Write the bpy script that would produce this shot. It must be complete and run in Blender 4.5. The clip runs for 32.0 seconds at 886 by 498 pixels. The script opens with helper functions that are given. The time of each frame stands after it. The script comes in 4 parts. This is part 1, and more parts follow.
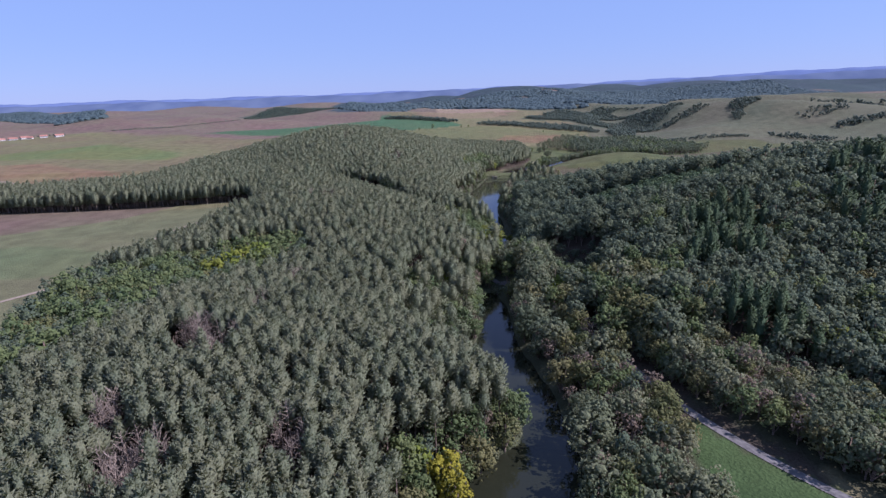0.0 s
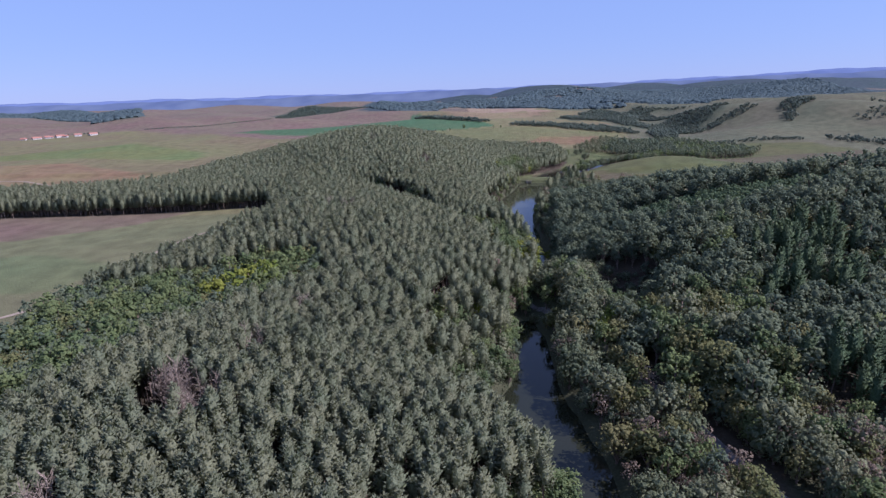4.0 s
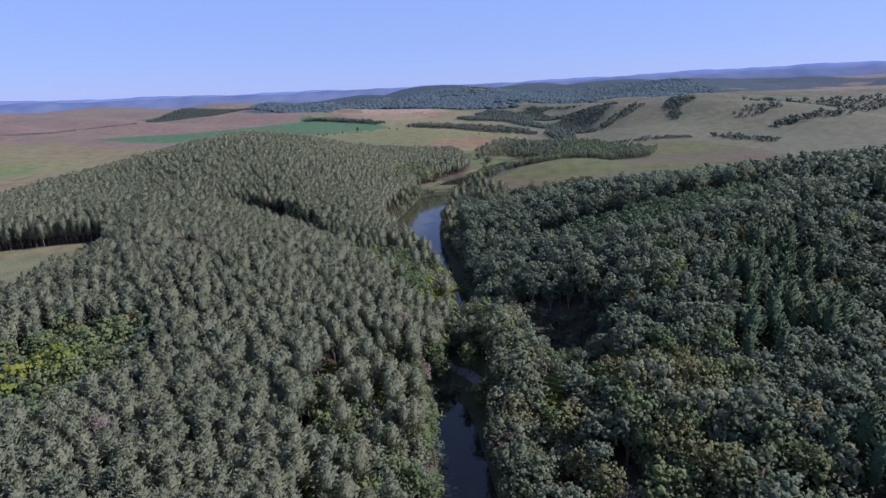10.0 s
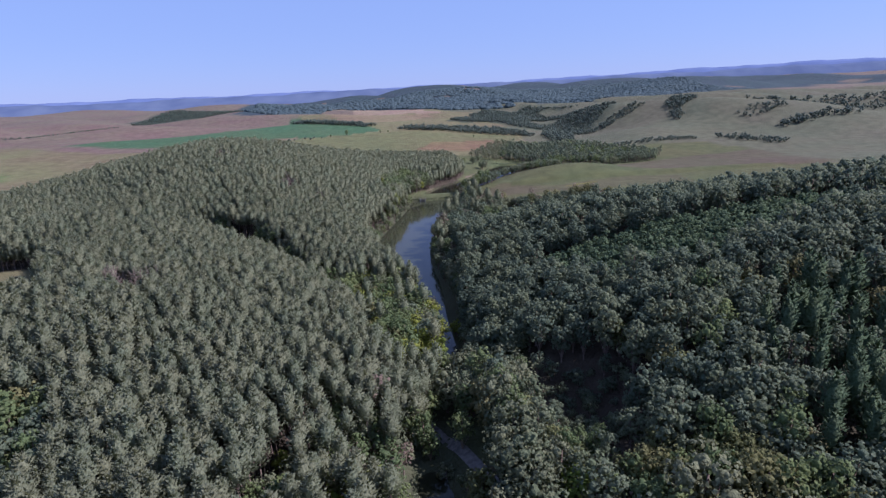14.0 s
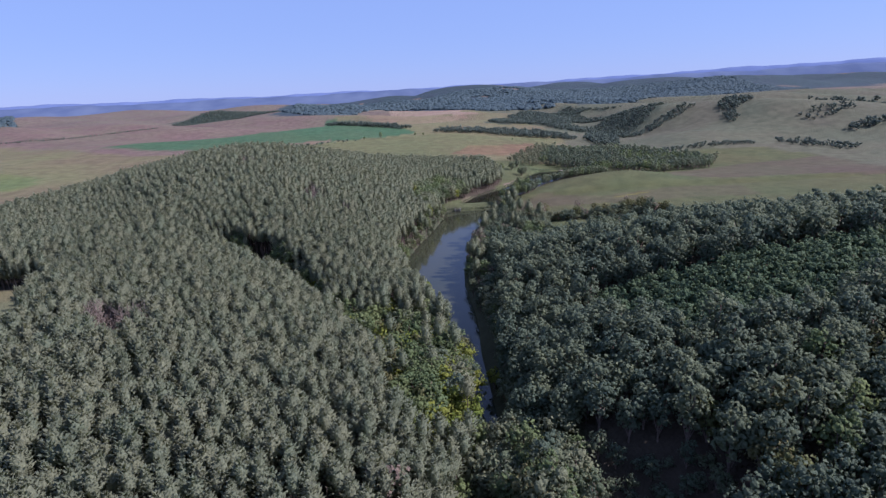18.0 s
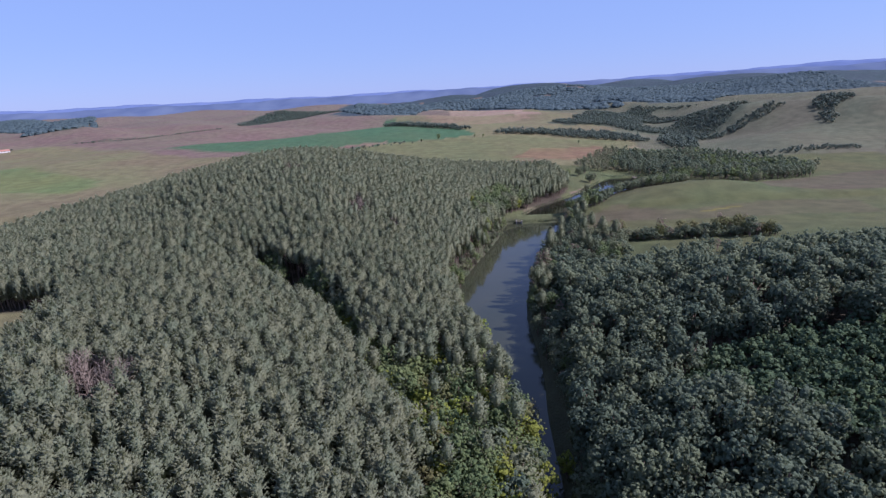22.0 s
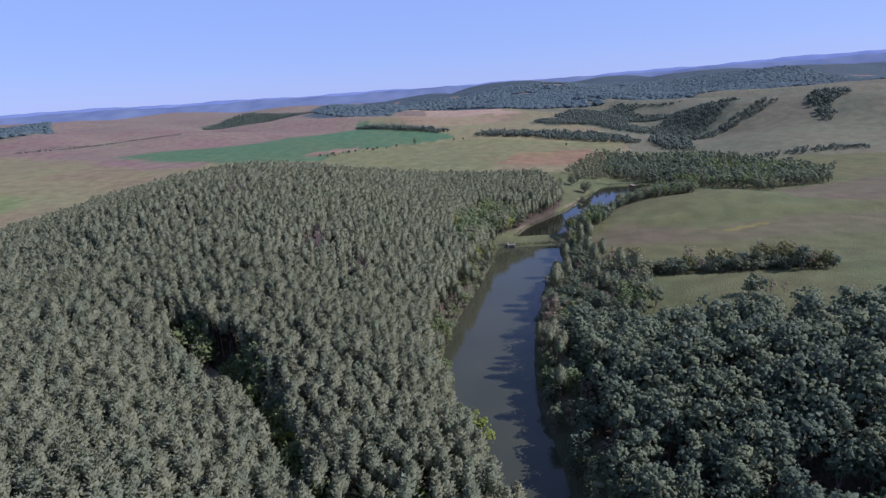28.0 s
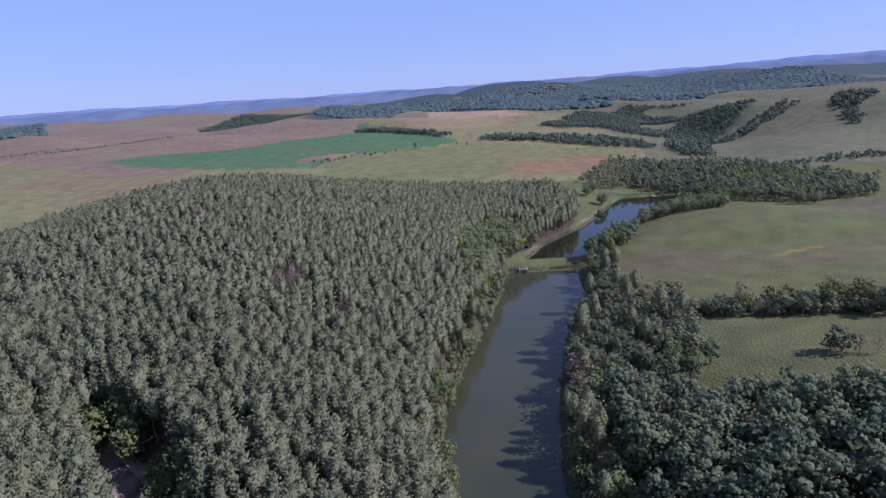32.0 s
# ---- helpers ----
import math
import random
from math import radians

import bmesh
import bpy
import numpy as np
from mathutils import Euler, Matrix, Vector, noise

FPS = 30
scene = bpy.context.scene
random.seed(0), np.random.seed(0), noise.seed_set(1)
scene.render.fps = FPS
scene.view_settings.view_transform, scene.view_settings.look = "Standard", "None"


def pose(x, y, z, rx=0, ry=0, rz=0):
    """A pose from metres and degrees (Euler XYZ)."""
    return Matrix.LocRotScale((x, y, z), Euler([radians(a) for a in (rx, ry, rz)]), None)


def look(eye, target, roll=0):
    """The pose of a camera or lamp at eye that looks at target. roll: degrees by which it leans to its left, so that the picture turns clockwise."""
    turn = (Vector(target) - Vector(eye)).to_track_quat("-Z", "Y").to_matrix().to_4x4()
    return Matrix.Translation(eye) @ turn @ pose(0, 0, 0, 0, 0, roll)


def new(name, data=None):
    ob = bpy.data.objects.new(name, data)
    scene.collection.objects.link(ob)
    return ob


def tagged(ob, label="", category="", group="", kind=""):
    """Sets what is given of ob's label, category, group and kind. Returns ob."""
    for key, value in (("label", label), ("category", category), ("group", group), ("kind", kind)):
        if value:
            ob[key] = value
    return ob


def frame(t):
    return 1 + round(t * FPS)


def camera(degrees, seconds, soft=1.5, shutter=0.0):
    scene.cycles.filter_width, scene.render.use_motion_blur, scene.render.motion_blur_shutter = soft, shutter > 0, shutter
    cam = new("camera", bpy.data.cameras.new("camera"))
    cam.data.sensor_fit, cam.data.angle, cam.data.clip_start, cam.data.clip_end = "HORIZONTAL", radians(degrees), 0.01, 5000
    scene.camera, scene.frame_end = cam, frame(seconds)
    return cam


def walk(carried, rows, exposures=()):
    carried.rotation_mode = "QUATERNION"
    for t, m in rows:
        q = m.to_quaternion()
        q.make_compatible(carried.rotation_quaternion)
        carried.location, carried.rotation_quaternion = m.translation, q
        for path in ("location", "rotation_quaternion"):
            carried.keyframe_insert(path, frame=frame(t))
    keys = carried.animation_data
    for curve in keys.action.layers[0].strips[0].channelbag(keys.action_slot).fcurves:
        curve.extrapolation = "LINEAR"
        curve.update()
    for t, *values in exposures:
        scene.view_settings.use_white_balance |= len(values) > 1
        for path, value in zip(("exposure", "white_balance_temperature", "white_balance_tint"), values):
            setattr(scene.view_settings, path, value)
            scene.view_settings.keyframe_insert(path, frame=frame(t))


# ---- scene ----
cam = camera(78.5, 32.0, soft=1.4)
PATH = [
    (0, (-5.402, 4.713, 87.874), (-5.431, 6.633, 87.316), -1.8),
    (0.5, (-5.56, 8.011, 87.86), (-5.586, 9.932, 87.303), -1.8),
    (1, (-5.695, 11.424, 87.841), (-5.693, 13.345, 87.283), -1.9),
    (1.5, (-5.827, 15.063, 87.824), (-5.817, 16.983, 87.266), -1.8),
    (2, (-5.921, 18.878, 87.815), (-5.937, 20.798, 87.256), -1.9),
    (2.5, (-5.968, 22.861, 87.83), (-6.03, 24.781, 87.274), -1.9),
    (3, (-6.003, 26.957, 87.854), (-6.104, 28.876, 87.301), -2.1),
    (3.5, (-6.063, 31.131, 87.883), (-6.185, 33.048, 87.327), -1.9),
    (5.5, (-6.467, 48.623, 88.409), (-6.625, 50.536, 87.85), -2.0),
    (6, (-6.56, 53.205, 88.454), (-6.689, 55.122, 87.896), -2.2),
    (6.5, (-6.856, 58.027, 88.486), (-6.928, 59.945, 87.923), -2.0),
    (7, (-7.064, 62.88, 88.477), (-7.057, 64.799, 87.913), -1.9),
    (7.5, (-7.064, 67.613, 88.409), (-6.969, 69.529, 87.842), -1.7),
    (8, (-6.871, 72.192, 88.294), (-6.695, 74.102, 87.724), -1.7),
    (8.5, (-6.468, 76.702, 88.173), (-6.26, 78.607, 87.602), -1.8),
    (9, (-5.856, 81.246, 88.106), (-5.642, 83.151, 87.534), -2.0),
    (9.5, (-5.113, 85.815, 88.119), (-4.895, 87.719, 87.549), -1.9),
    (10, (-4.275, 90.369, 88.176), (-4.055, 92.274, 87.607), -1.9),
    (10.5, (-3.361, 94.889, 88.271), (-3.141, 96.793, 87.702), -2.0),
    (11, (-2.396, 99.37, 88.365), (-2.174, 101.275, 87.795), -2.1),
    (11.5, (-1.448, 103.819, 88.444), (-1.225, 105.723, 87.875), -2.2),
    (12, (-0.501, 108.257, 88.532), (-0.275, 110.161, 87.962), -2.2),
    (12.5, (0.456, 112.706, 88.612), (0.682, 114.61, 88.043), -2.2),
    (13, (1.39, 117.181, 88.702), (1.62, 119.084, 88.133), -2.3),
    (13.5, (2.255, 121.648, 88.782), (2.487, 123.551, 88.212), -2.3),
    (14, (3.004, 125.989, 88.893), (3.239, 127.891, 88.323), -2.3),
    (14.5, (3.556, 130.054, 89.046), (3.791, 131.957, 88.476), -2.3),
    (16.5, (5.075, 145.354, 90.066), (5.315, 147.255, 89.494), -2.3),
    (17, (5.501, 149.328, 90.216), (5.725, 151.232, 89.645), -2.5),
    (17.5, (5.983, 153.47, 90.359), (6.156, 155.379, 89.789), -2.5),
    (18, (6.58, 157.728, 90.497), (6.688, 159.643, 89.931), -2.4),
    (18.5, (7.221, 162.093, 90.636), (7.278, 164.011, 90.071), -2.5),
    (19, (7.777, 166.621, 90.77), (7.79, 168.54, 90.205), -2.7),
    (19.5, (8.125, 171.364, 90.878), (8.086, 173.283, 90.317), -2.6),
    (20, (8.362, 176.189, 90.978), (8.303, 178.109, 90.419), -2.8),
    (20.5, (8.506, 181.001, 91.078), (8.431, 182.919, 90.518), -2.8),
    (21, (8.518, 185.773, 91.165), (8.429, 187.69, 90.605), -2.9),
    (21.5, (8.353, 190.525, 91.256), (8.254, 192.443, 90.696), -2.8),
    (22, (8.027, 195.279, 91.347), (7.924, 197.196, 90.786), -2.8),
    (22.5, (7.592, 200.029, 91.437), (7.476, 201.946, 90.877), -2.8),
    (23, (7.124, 204.756, 91.521), (6.996, 206.672, 90.962), -2.8),
    (23.5, (6.696, 209.458, 91.6), (6.564, 211.374, 91.041), -2.8),
    (24, (6.297, 214.157, 91.672), (6.168, 216.072, 91.113), -2.8),
    (24.5, (5.956, 218.864, 91.729), (5.839, 220.781, 91.169), -2.9),
    (25, (5.695, 223.659, 91.797), (5.597, 225.576, 91.236), -2.9),
    (25.5, (5.525, 228.609, 91.921), (5.469, 230.528, 91.36), -3.0),
    (27.5, (5.461, 249.135, 93.274), (5.438, 251.052, 92.704), -3.6),
    (28, (5.51, 254.317, 93.407), (5.484, 256.234, 92.837), -3.5),
    (28.5, (5.672, 259.503, 93.506), (5.642, 261.42, 92.934), -3.7),
    (29, (5.888, 264.755, 93.601), (5.853, 266.671, 93.028), -3.8),
    (29.5, (6.097, 270.128, 93.724), (6.059, 272.044, 93.152), -3.8),
    (30, (6.263, 275.56, 93.847), (6.227, 277.476, 93.276), -3.6),
    (30.5, (6.304, 281.029, 93.977), (6.264, 282.945, 93.405), -3.8),
    (31, (6.229, 286.425, 94.084), (6.191, 288.341, 93.513), -3.9),
    (31.5, (6.101, 291.67, 94.152), (6.064, 293.586, 93.581), -3.9),
    (32, (5.96, 296.785, 94.179), (5.925, 298.702, 93.611), -3.5),
]
walk(cam, [(t, look(eye, target, roll)) for t, eye, target, roll in PATH], [(0, 0.88, 5550, 32), (32, 0.88, 5550, 32)])

# ---------- light ----------
SUN_ELEVATION, SUN_AZIMUTH = 42.0, 97.0   # degrees; azimuth clockwise from +y
world = bpy.data.worlds.new("sky")
scene.world = world
world.use_nodes = True
wn = world.node_tree
sky = wn.nodes.new("ShaderNodeTexSky")
sky.sky_type, sky.sun_disc = "NISHITA", False
sky.sun_elevation, sky.sun_rotation = radians(SUN_ELEVATION), radians(SUN_AZIMUTH)
sky.air_density, sky.dust_density, sky.ozone_density, sky.altitude = 1.0, 0.1, 4.0, 300
wn.nodes["Background"].inputs["Strength"].default_value = 0.058
haze = wn.nodes.new("ShaderNodeMix")
haze.data_type = "RGBA"
haze.inputs[0].default_value = 0.76
wn.links.new(sky.outputs["Color"], haze.inputs[6])
haze.inputs[7].default_value = (3.06, 4.45, 7.2, 1)
wn.links.new(haze.outputs[2], wn.nodes["Background"].inputs["Color"])
sun = new("sun", bpy.data.lights.new("sun", "SUN"))
sun.data.energy, sun.data.angle, sun.data.color = 4.3, radians(0.53), (1.0, 0.95, 0.86)
sdir = Vector((math.sin(radians(SUN_AZIMUTH)) * math.cos(radians(SUN_ELEVATION)),
               math.cos(radians(SUN_AZIMUTH)) * math.cos(radians(SUN_ELEVATION)), math.sin(radians(SUN_ELEVATION))))
sun.matrix_world = look(sdir * 400 + Vector((0, 300, 0)), (0, 300, 0))

# ---------- materials ----------
def shader(name, rough=0.8, spec=0.3):
    m = bpy.data.materials.new(name)
    m.use_nodes = True
    b = m.node_tree.nodes["Principled BSDF"]
    b.inputs["Roughness"].default_value = rough
    b.inputs["Specular IOR Level"].default_value = spec
    return m, m.node_tree, b


def ramp_mix(nt, fac, a, b):
    n = nt.nodes.new("ShaderNodeMix")
    n.data_type = "RGBA"
    nt.links.new(fac, n.inputs[0])
    for k, v in ((6, a), (7, b)):
        if isinstance(v, tuple):
            n.inputs[k].default_value = (*v, 1)
        else:
            nt.links.new(v, n.inputs[k])
    return n.outputs[2]


def noise_of(nt, scale, detail=4, vector=None, lo=0.35, hi=0.65):
    n = nt.nodes.new("ShaderNodeTexNoise")
    n.inputs["Scale"].default_value, n.inputs["Detail"].default_value = scale, detail
    if vector is not None:
        nt.links.new(vector, n.inputs["Vector"])
    r = nt.nodes.new("ShaderNodeMapRange")
    r.inputs["From Min"].default_value, r.inputs["From Max"].default_value = lo, hi
    nt.links.new(n.outputs["Fac"], r.inputs["Value"])
    return r.outputs["Result"]


def place_of(nt):
    return nt.nodes.new("ShaderNodeNewGeometry").outputs["Position"]


def leaf_material(name, dark, light, dry, translucent=0.25, grain=1.8):
    """Foliage: a tint for each tree, a finer one for each spray of leaves."""
    m, nt, b = shader(name, 0.75, 0.15)
    tint = nt.nodes.new("ShaderNodeAttribute")
    tint.attribute_name = "tint"
    isl = nt.nodes.new("ShaderNodeNewGeometry").outputs["Random Per Island"]
    inf = nt.nodes.new("ShaderNodeObjectInfo").outputs["Random"]
    add = nt.nodes.new("ShaderNodeMath")
    add.operation = "ADD"
    nt.links.new(tint.outputs["Fac"], add.inputs[0])
    nt.links.new(inf, add.inputs[1])
    wrap = nt.nodes.new("ShaderNodeMath")
    wrap.operation = "FRACT"
    nt.links.new(add.outputs[0], wrap.inputs[0])
    c1 = ramp_mix(nt, wrap.outputs[0], dark, light)
    spot = nt.nodes.new("ShaderNodeMapRange")
    spot.inputs["From Min"].default_value, spot.inputs["From Max"].default_value = 0.55, 1.6
    nt.links.new(isl, spot.inputs["Value"])
    c2 = ramp_mix(nt, spot.outputs["Result"], c1, dry)
    sprig = noise_of(nt, grain, 3, place_of(nt), 0.3, 0.7)
    shade = nt.nodes.new("ShaderNodeHueSaturation")
    gain = nt.nodes.new("ShaderNodeMath")
    gain.operation = "MULTIPLY_ADD"
    nt.links.new(sprig, gain.inputs[0])
    gain.inputs[1].default_value, gain.inputs[2].default_value = 0.5, 0.75
    nt.links.new(gain.outputs[0], shade.inputs["Value"])
    nt.links.new(c2, shade.inputs["Color"])
    c2 = shade.outputs[0]
    nt.links.new(c2, b.inputs["Base Color"])
    bp = nt.nodes.new("ShaderNodeBump")
    bp.inputs["Strength"].default_value, bp.inputs["Distance"].default_value = 0.85, 0.55 / grain
    nt.links.new(sprig, bp.inputs["Height"])
    nt.links.new(bp.outputs[0], b.inputs["Normal"])
    tr = nt.nodes.new("ShaderNodeBsdfTranslucent")
    nt.links.new(c2, tr.inputs["Color"])
    mx = nt.nodes.new("ShaderNodeMixShader")
    mx.inputs[0].default_value = translucent
    nt.links.new(b.outputs[0], mx.inputs[1])
    nt.links.new(tr.outputs[0], mx.inputs[2])
    nt.links.new(mx.outputs[0], nt.nodes["Material Output"].inputs["Surface"])
    return m


def plain(name, a, b2, scale, rough=0.85, spec=0.2, bump=0.0):
    m, nt, b = shader(name, rough, spec)
    f = noise_of(nt, scale, 6, place_of(nt))
    nt.links.new(ramp_mix(nt, f, a, b2), b.inputs["Base Color"])
    if bump:
        bp = nt.nodes.new("ShaderNodeBump")
        bp.inputs["Strength"].default_value = bump
        nt.links.new(f, bp.inputs["Height"])
        nt.links.new(bp.outputs[0], b.inputs["Normal"])
    return m


PINE = leaf_material("pine_needles", (0.222, 0.258, 0.166), (0.27, 0.284, 0.178), (0.275, 0.285, 0.18), 0.6)
OLIVE = leaf_material("olive_leaves", (0.112, 0.132, 0.05), (0.185, 0.172, 0.074), (0.20, 0.19, 0.09), 0.42)
OAK = leaf_material("oak_leaves", (0.092, 0.126, 0.084), (0.152, 0.178, 0.10), (0.18, 0.20, 0.125), 0.45)
THICKET = leaf_material("thicket_leaves", (0.105, 0.15, 0.064), (0.165, 0.20, 0.076), (0.18, 0.205, 0.095), 0.46)
WILLOW = leaf_material("willow_leaves", (0.125, 0.155, 0.085), (0.195, 0.205, 0.116), (0.21, 0.216, 0.13), 0.44)
YELLOW = leaf_material("yellowing_leaves", (0.14, 0.19, 0.035), (0.212, 0.228, 0.04), (0.225, 0.24, 0.055), 0.45)
GOLDEN = leaf_material("golden_leaves", (0.27, 0.25, 0.03), (0.33, 0.29, 0.035), (0.35, 0.31, 0.06), 0.45)
RUSSET = leaf_material("dry_twigs", (0.17, 0.13, 0.095), (0.225, 0.172, 0.13), (0.25, 0.20, 0.155), 0.4)
# Leaf colour lightened and shifted to blue to stand in for haze.
FAR = leaf_material("far_leaves", (0.084, 0.114, 0.09), (0.118, 0.146, 0.106), (0.13, 0.154, 0.114), 0.42, 0.5)
# Blue of distance haze is painted into this foliage colour.
FAR_HAZY = leaf_material("spruce_slopes", (0.088, 0.132, 0.14), (0.112, 0.156, 0.158), (0.115, 0.158, 0.158), 0.5, 0.2)
STAND = leaf_material("stand_leaves", (0.07, 0.112, 0.06), (0.098, 0.138, 0.066), (0.12, 0.155, 0.08), 0.42)
BARK = plain("bark", (0.10, 0.075, 0.06), (0.2, 0.15, 0.12), 3.0)
DEADWOOD = plain("bare_wood", (0.16, 0.125, 0.10), (0.26, 0.21, 0.17), 2.0)

# ---------- the lie of the land ----------
def sm(a, b, x):
    t = np.clip((x - a) / (b - a), 0, 1)
    return t * t * (3 - 2 * t)


def bell(x, y, cx, cy, sx, sy):
    return np.exp(-((x - cx) / sx) ** 2 - ((y - cy) / sy) ** 2)


# y, left bank, right bank
BANKS = np.array([(-300, -22, -20), (-36, -14, -12), (0, -20, 10), (60, -14, 22), (100, -13, 23), (112, -11, 25), (120, 2, 26), (127, 11, 26), (134, 12, 26), (140, 9, 25), (147, 3, 25), (155, -2, 24), (165, -5, 22), (175, -4, 20), (186, 2, 18),
                  (200, 6, 18), (220, 7, 18), (240, 8, 15), (285, 24, 28), (328, 22, 29), (365, 12, 31), (400, 3, 30), (425, 0, 33),
                  (446, 2, 37), (476, 10, 45), (508, 20, 58), (530, 26, 66), (565, 33, 70), (573, 44, 73), (600, 58, 98),
                  (640, 92, 126), (680, 117, 164), (714, 136, 200), (724, 146, 202), (800, 200, 212), (930, 235, 248), (1200, 330, 345), (5200, 2300, 2340)])


def left_bank(y):
    return np.interp(y, BANKS[:, 0], BANKS[:, 1])


def right_bank(y):
    return np.interp(y, BANKS[:, 0], BANKS[:, 2])


def level(y):
    return -1.5 + 1.5 * sm(238, 284, y) + 2.5 * sm(566, 573, y) + 0.012 * np.maximum(y - 730, 0)


def is_water(y):
    return ((y > -34) & (y < 238)) | ((y > 286) & (y < 564)) | ((y > 575) & (y < 722))


def waves(x, y):
    return (np.sin(x / 163 + 1.3 * np.sin(y / 211)) * np.sin(y / 187 + 0.7 * np.sin(x / 240))
            + 0.5 * np.sin(x / 71 + y / 93) * np.sin(y / 83 - x / 140 + 1.0))


DOME = 9.0   # height of the grassy knoll


def land(x, y):
    x, y = np.asarray(x, float), np.asarray(y, float)
    xl, xr = left_bank(y), right_bank(y)
    dl, dr = xl - x, x - xr
    floor = level(y) + 0.9
    z = floor.copy() if isinstance(floor, np.ndarray) else floor
    dlp, drp = np.maximum(dl, 0), np.maximum(dr, 0)
    near = 1 - sm(700, 1000, y)
    # the wooded side
    z = z + near * 12 * (1 - np.exp(-dlp / (15 + 45 * sm(560, 578, y))))
    z = z + 8 * bell(x, y, -88, 305, 55, 50) * sm(0, 50, dl)
    z = z + 28 * bell(x, y, -105, 540, 100, 115) * sm(0, 75, dl)
    t = np.clip(((x - 5) * -115 + (y - 300) * 140) / (115 ** 2 + 140 ** 2), 0, 1)
    dist = np.hypot(x - (5 - 115 * t), y - (300 + 140 * t))
    z = z - 5.5 * np.exp(-(dist / 16) ** 2) * sm(0, 0.1, t) * (1 - sm(0.75, 1, t)) * sm(0, 12, dl)
    z = z + (6 * bell(x, y, -82, 138, 38, 42) + 4.5 * bell(x, y, -72, 264, 40, 32) + 4 * bell(x, y, -122, 314, 30, 28) - 7 * bell(x, y, -155, 460, 48, 40)
             + 3 * bell(x, y, -25, 405, 22, 22)) * sm(4, 22, dl)
    # the oak hill and the meadow beyond it
    g = np.interp(y, [-200, 120, 150, 180, 196, 215, 240, 270, 320, 393, 450, 500, 640, 800], [0.2, 0.04, 0.06, 0.22, 0.38, 0.58, 0.85, 1, 1, 0.58, 0.42, 0.24, 0.07, 0.05])
    g = np.maximum(g, 0.85 * sm(90, 220, dr) * (1 - sm(330, 430, y)))
    z = z + near * (3 * (1 - np.exp(-drp / 10)) + 42 * (1 - np.exp(-drp / 90)) * g)
    z = z + (4 * bell(x, y, 82, 172, 30, 20) - 4.5 * bell(x, y, 128, 232, 42, 38) - 8.5 * bell(x, y, 53, 241, 13, 13) - 4 * bell(x, y, 72, 322, 30, 24) - 5 * bell(x, y, 66, 424, 28, 26)
             + 3 * bell(x, y, 106, 358, 22, 16)) * sm(4, 20, dr)
    z = z + DOME * bell(x, y, 182, 602, 52, 30) * sm(0, 30, dr)
    # open country
    away = sm(250, 1200, np.hypot(x, y - 350))
    roll = waves(x, y)
    z = z + away * 7 * roll * np.minimum(1, np.hypot(dlp, drp) / 150)
    z = z + (1 - near) * (8 + 6 * (1 - np.exp(-np.hypot(dlp, drp) / 120)))
    z = z + 26 * bell(x, y, 640, 1080, 230, 260) + 14 * bell(x, y, 420, 880, 110, 90) + 10 * bell(x, y, 900, 1500, 350, 300)
    z = z + 12 * bell(x, y, -40, 1100, 200, 180) + 12 * bell(x, y, -450, 900, 320, 260)
    z = z + 12 * np.sin((0.75 * x + 0.66 * y) / 52 + 0.8 * np.sin(y / 90)) * sm(280, 420, x) * sm(720, 860, y) * (1 - sm(1500, 2200, y))
    z = z + 9 * np.sin((0.85 * x - 0.42 * y) / 88 + 0.9 * np.sin(y / 130)) * sm(1020, 1250, y) * (1 - sm(-260, -40, x)) * (1 - sm(2300, 2900, y))
    z = z + 7 * np.sin((0.5 * x + 0.9 * y) / 61 + 1.1 * np.sin(x / 140)) * sm(1150, 1400, y) * (1 - sm(-100, 150, x)) * (1 - sm(2300, 2900, y))
    z = z - 13 * np.exp(-((x - 322 - 0.16 * (y - 900)) / 62) ** 2) * sm(780, 900, y) * (1 - sm(1350, 1600, y))
    z = z + 10 * bell(x, y, 585, 1200, 120, 70) + 9 * bell(x, y, 560, 960, 60, 60) - 9 * bell(x, y, 640, 1040, 50, 70)
    z = z + (15 * np.sin((x * 0.9 + y * 0.35) / 150 + np.sin(y / 260)) + 9 * np.sin((x * 0.5 - y) / 97 + 0.8 * np.sin(x / 180))) * sm(1750, 2300, y) * (1 - sm(3300, 3900, y)) * sm(-700, -300, x)
    far = sm(1500, 3600, y)
    z = z + far * (3 + 16 * sm(-200, 900, x) + 8 * waves(x / 2.3, y / 2.3))
    z = z - 34 * sm(2350, 3100, y) * (1 - sm(-300, 500, x))
    z = z + 24 * bell(x, y, 250, 3000, 900, 350) * (1 + 0.25 * np.sin(x / 140) + 0.15 * np.sin(x / 57))
    z = z + 26 * bell(x, y, 1500, 2700, 700, 500)
    z = z + 1.6 * np.exp(-((y - 569) / 3.5) ** 2) * (np.abs(x - 55) < 60)
    # beds of the ponds
    inside = np.minimum(x - xl, xr - x)
    z = np.where(is_water(y), z - 2.2 * sm(-2.0, 2.5, inside), z)
    return z


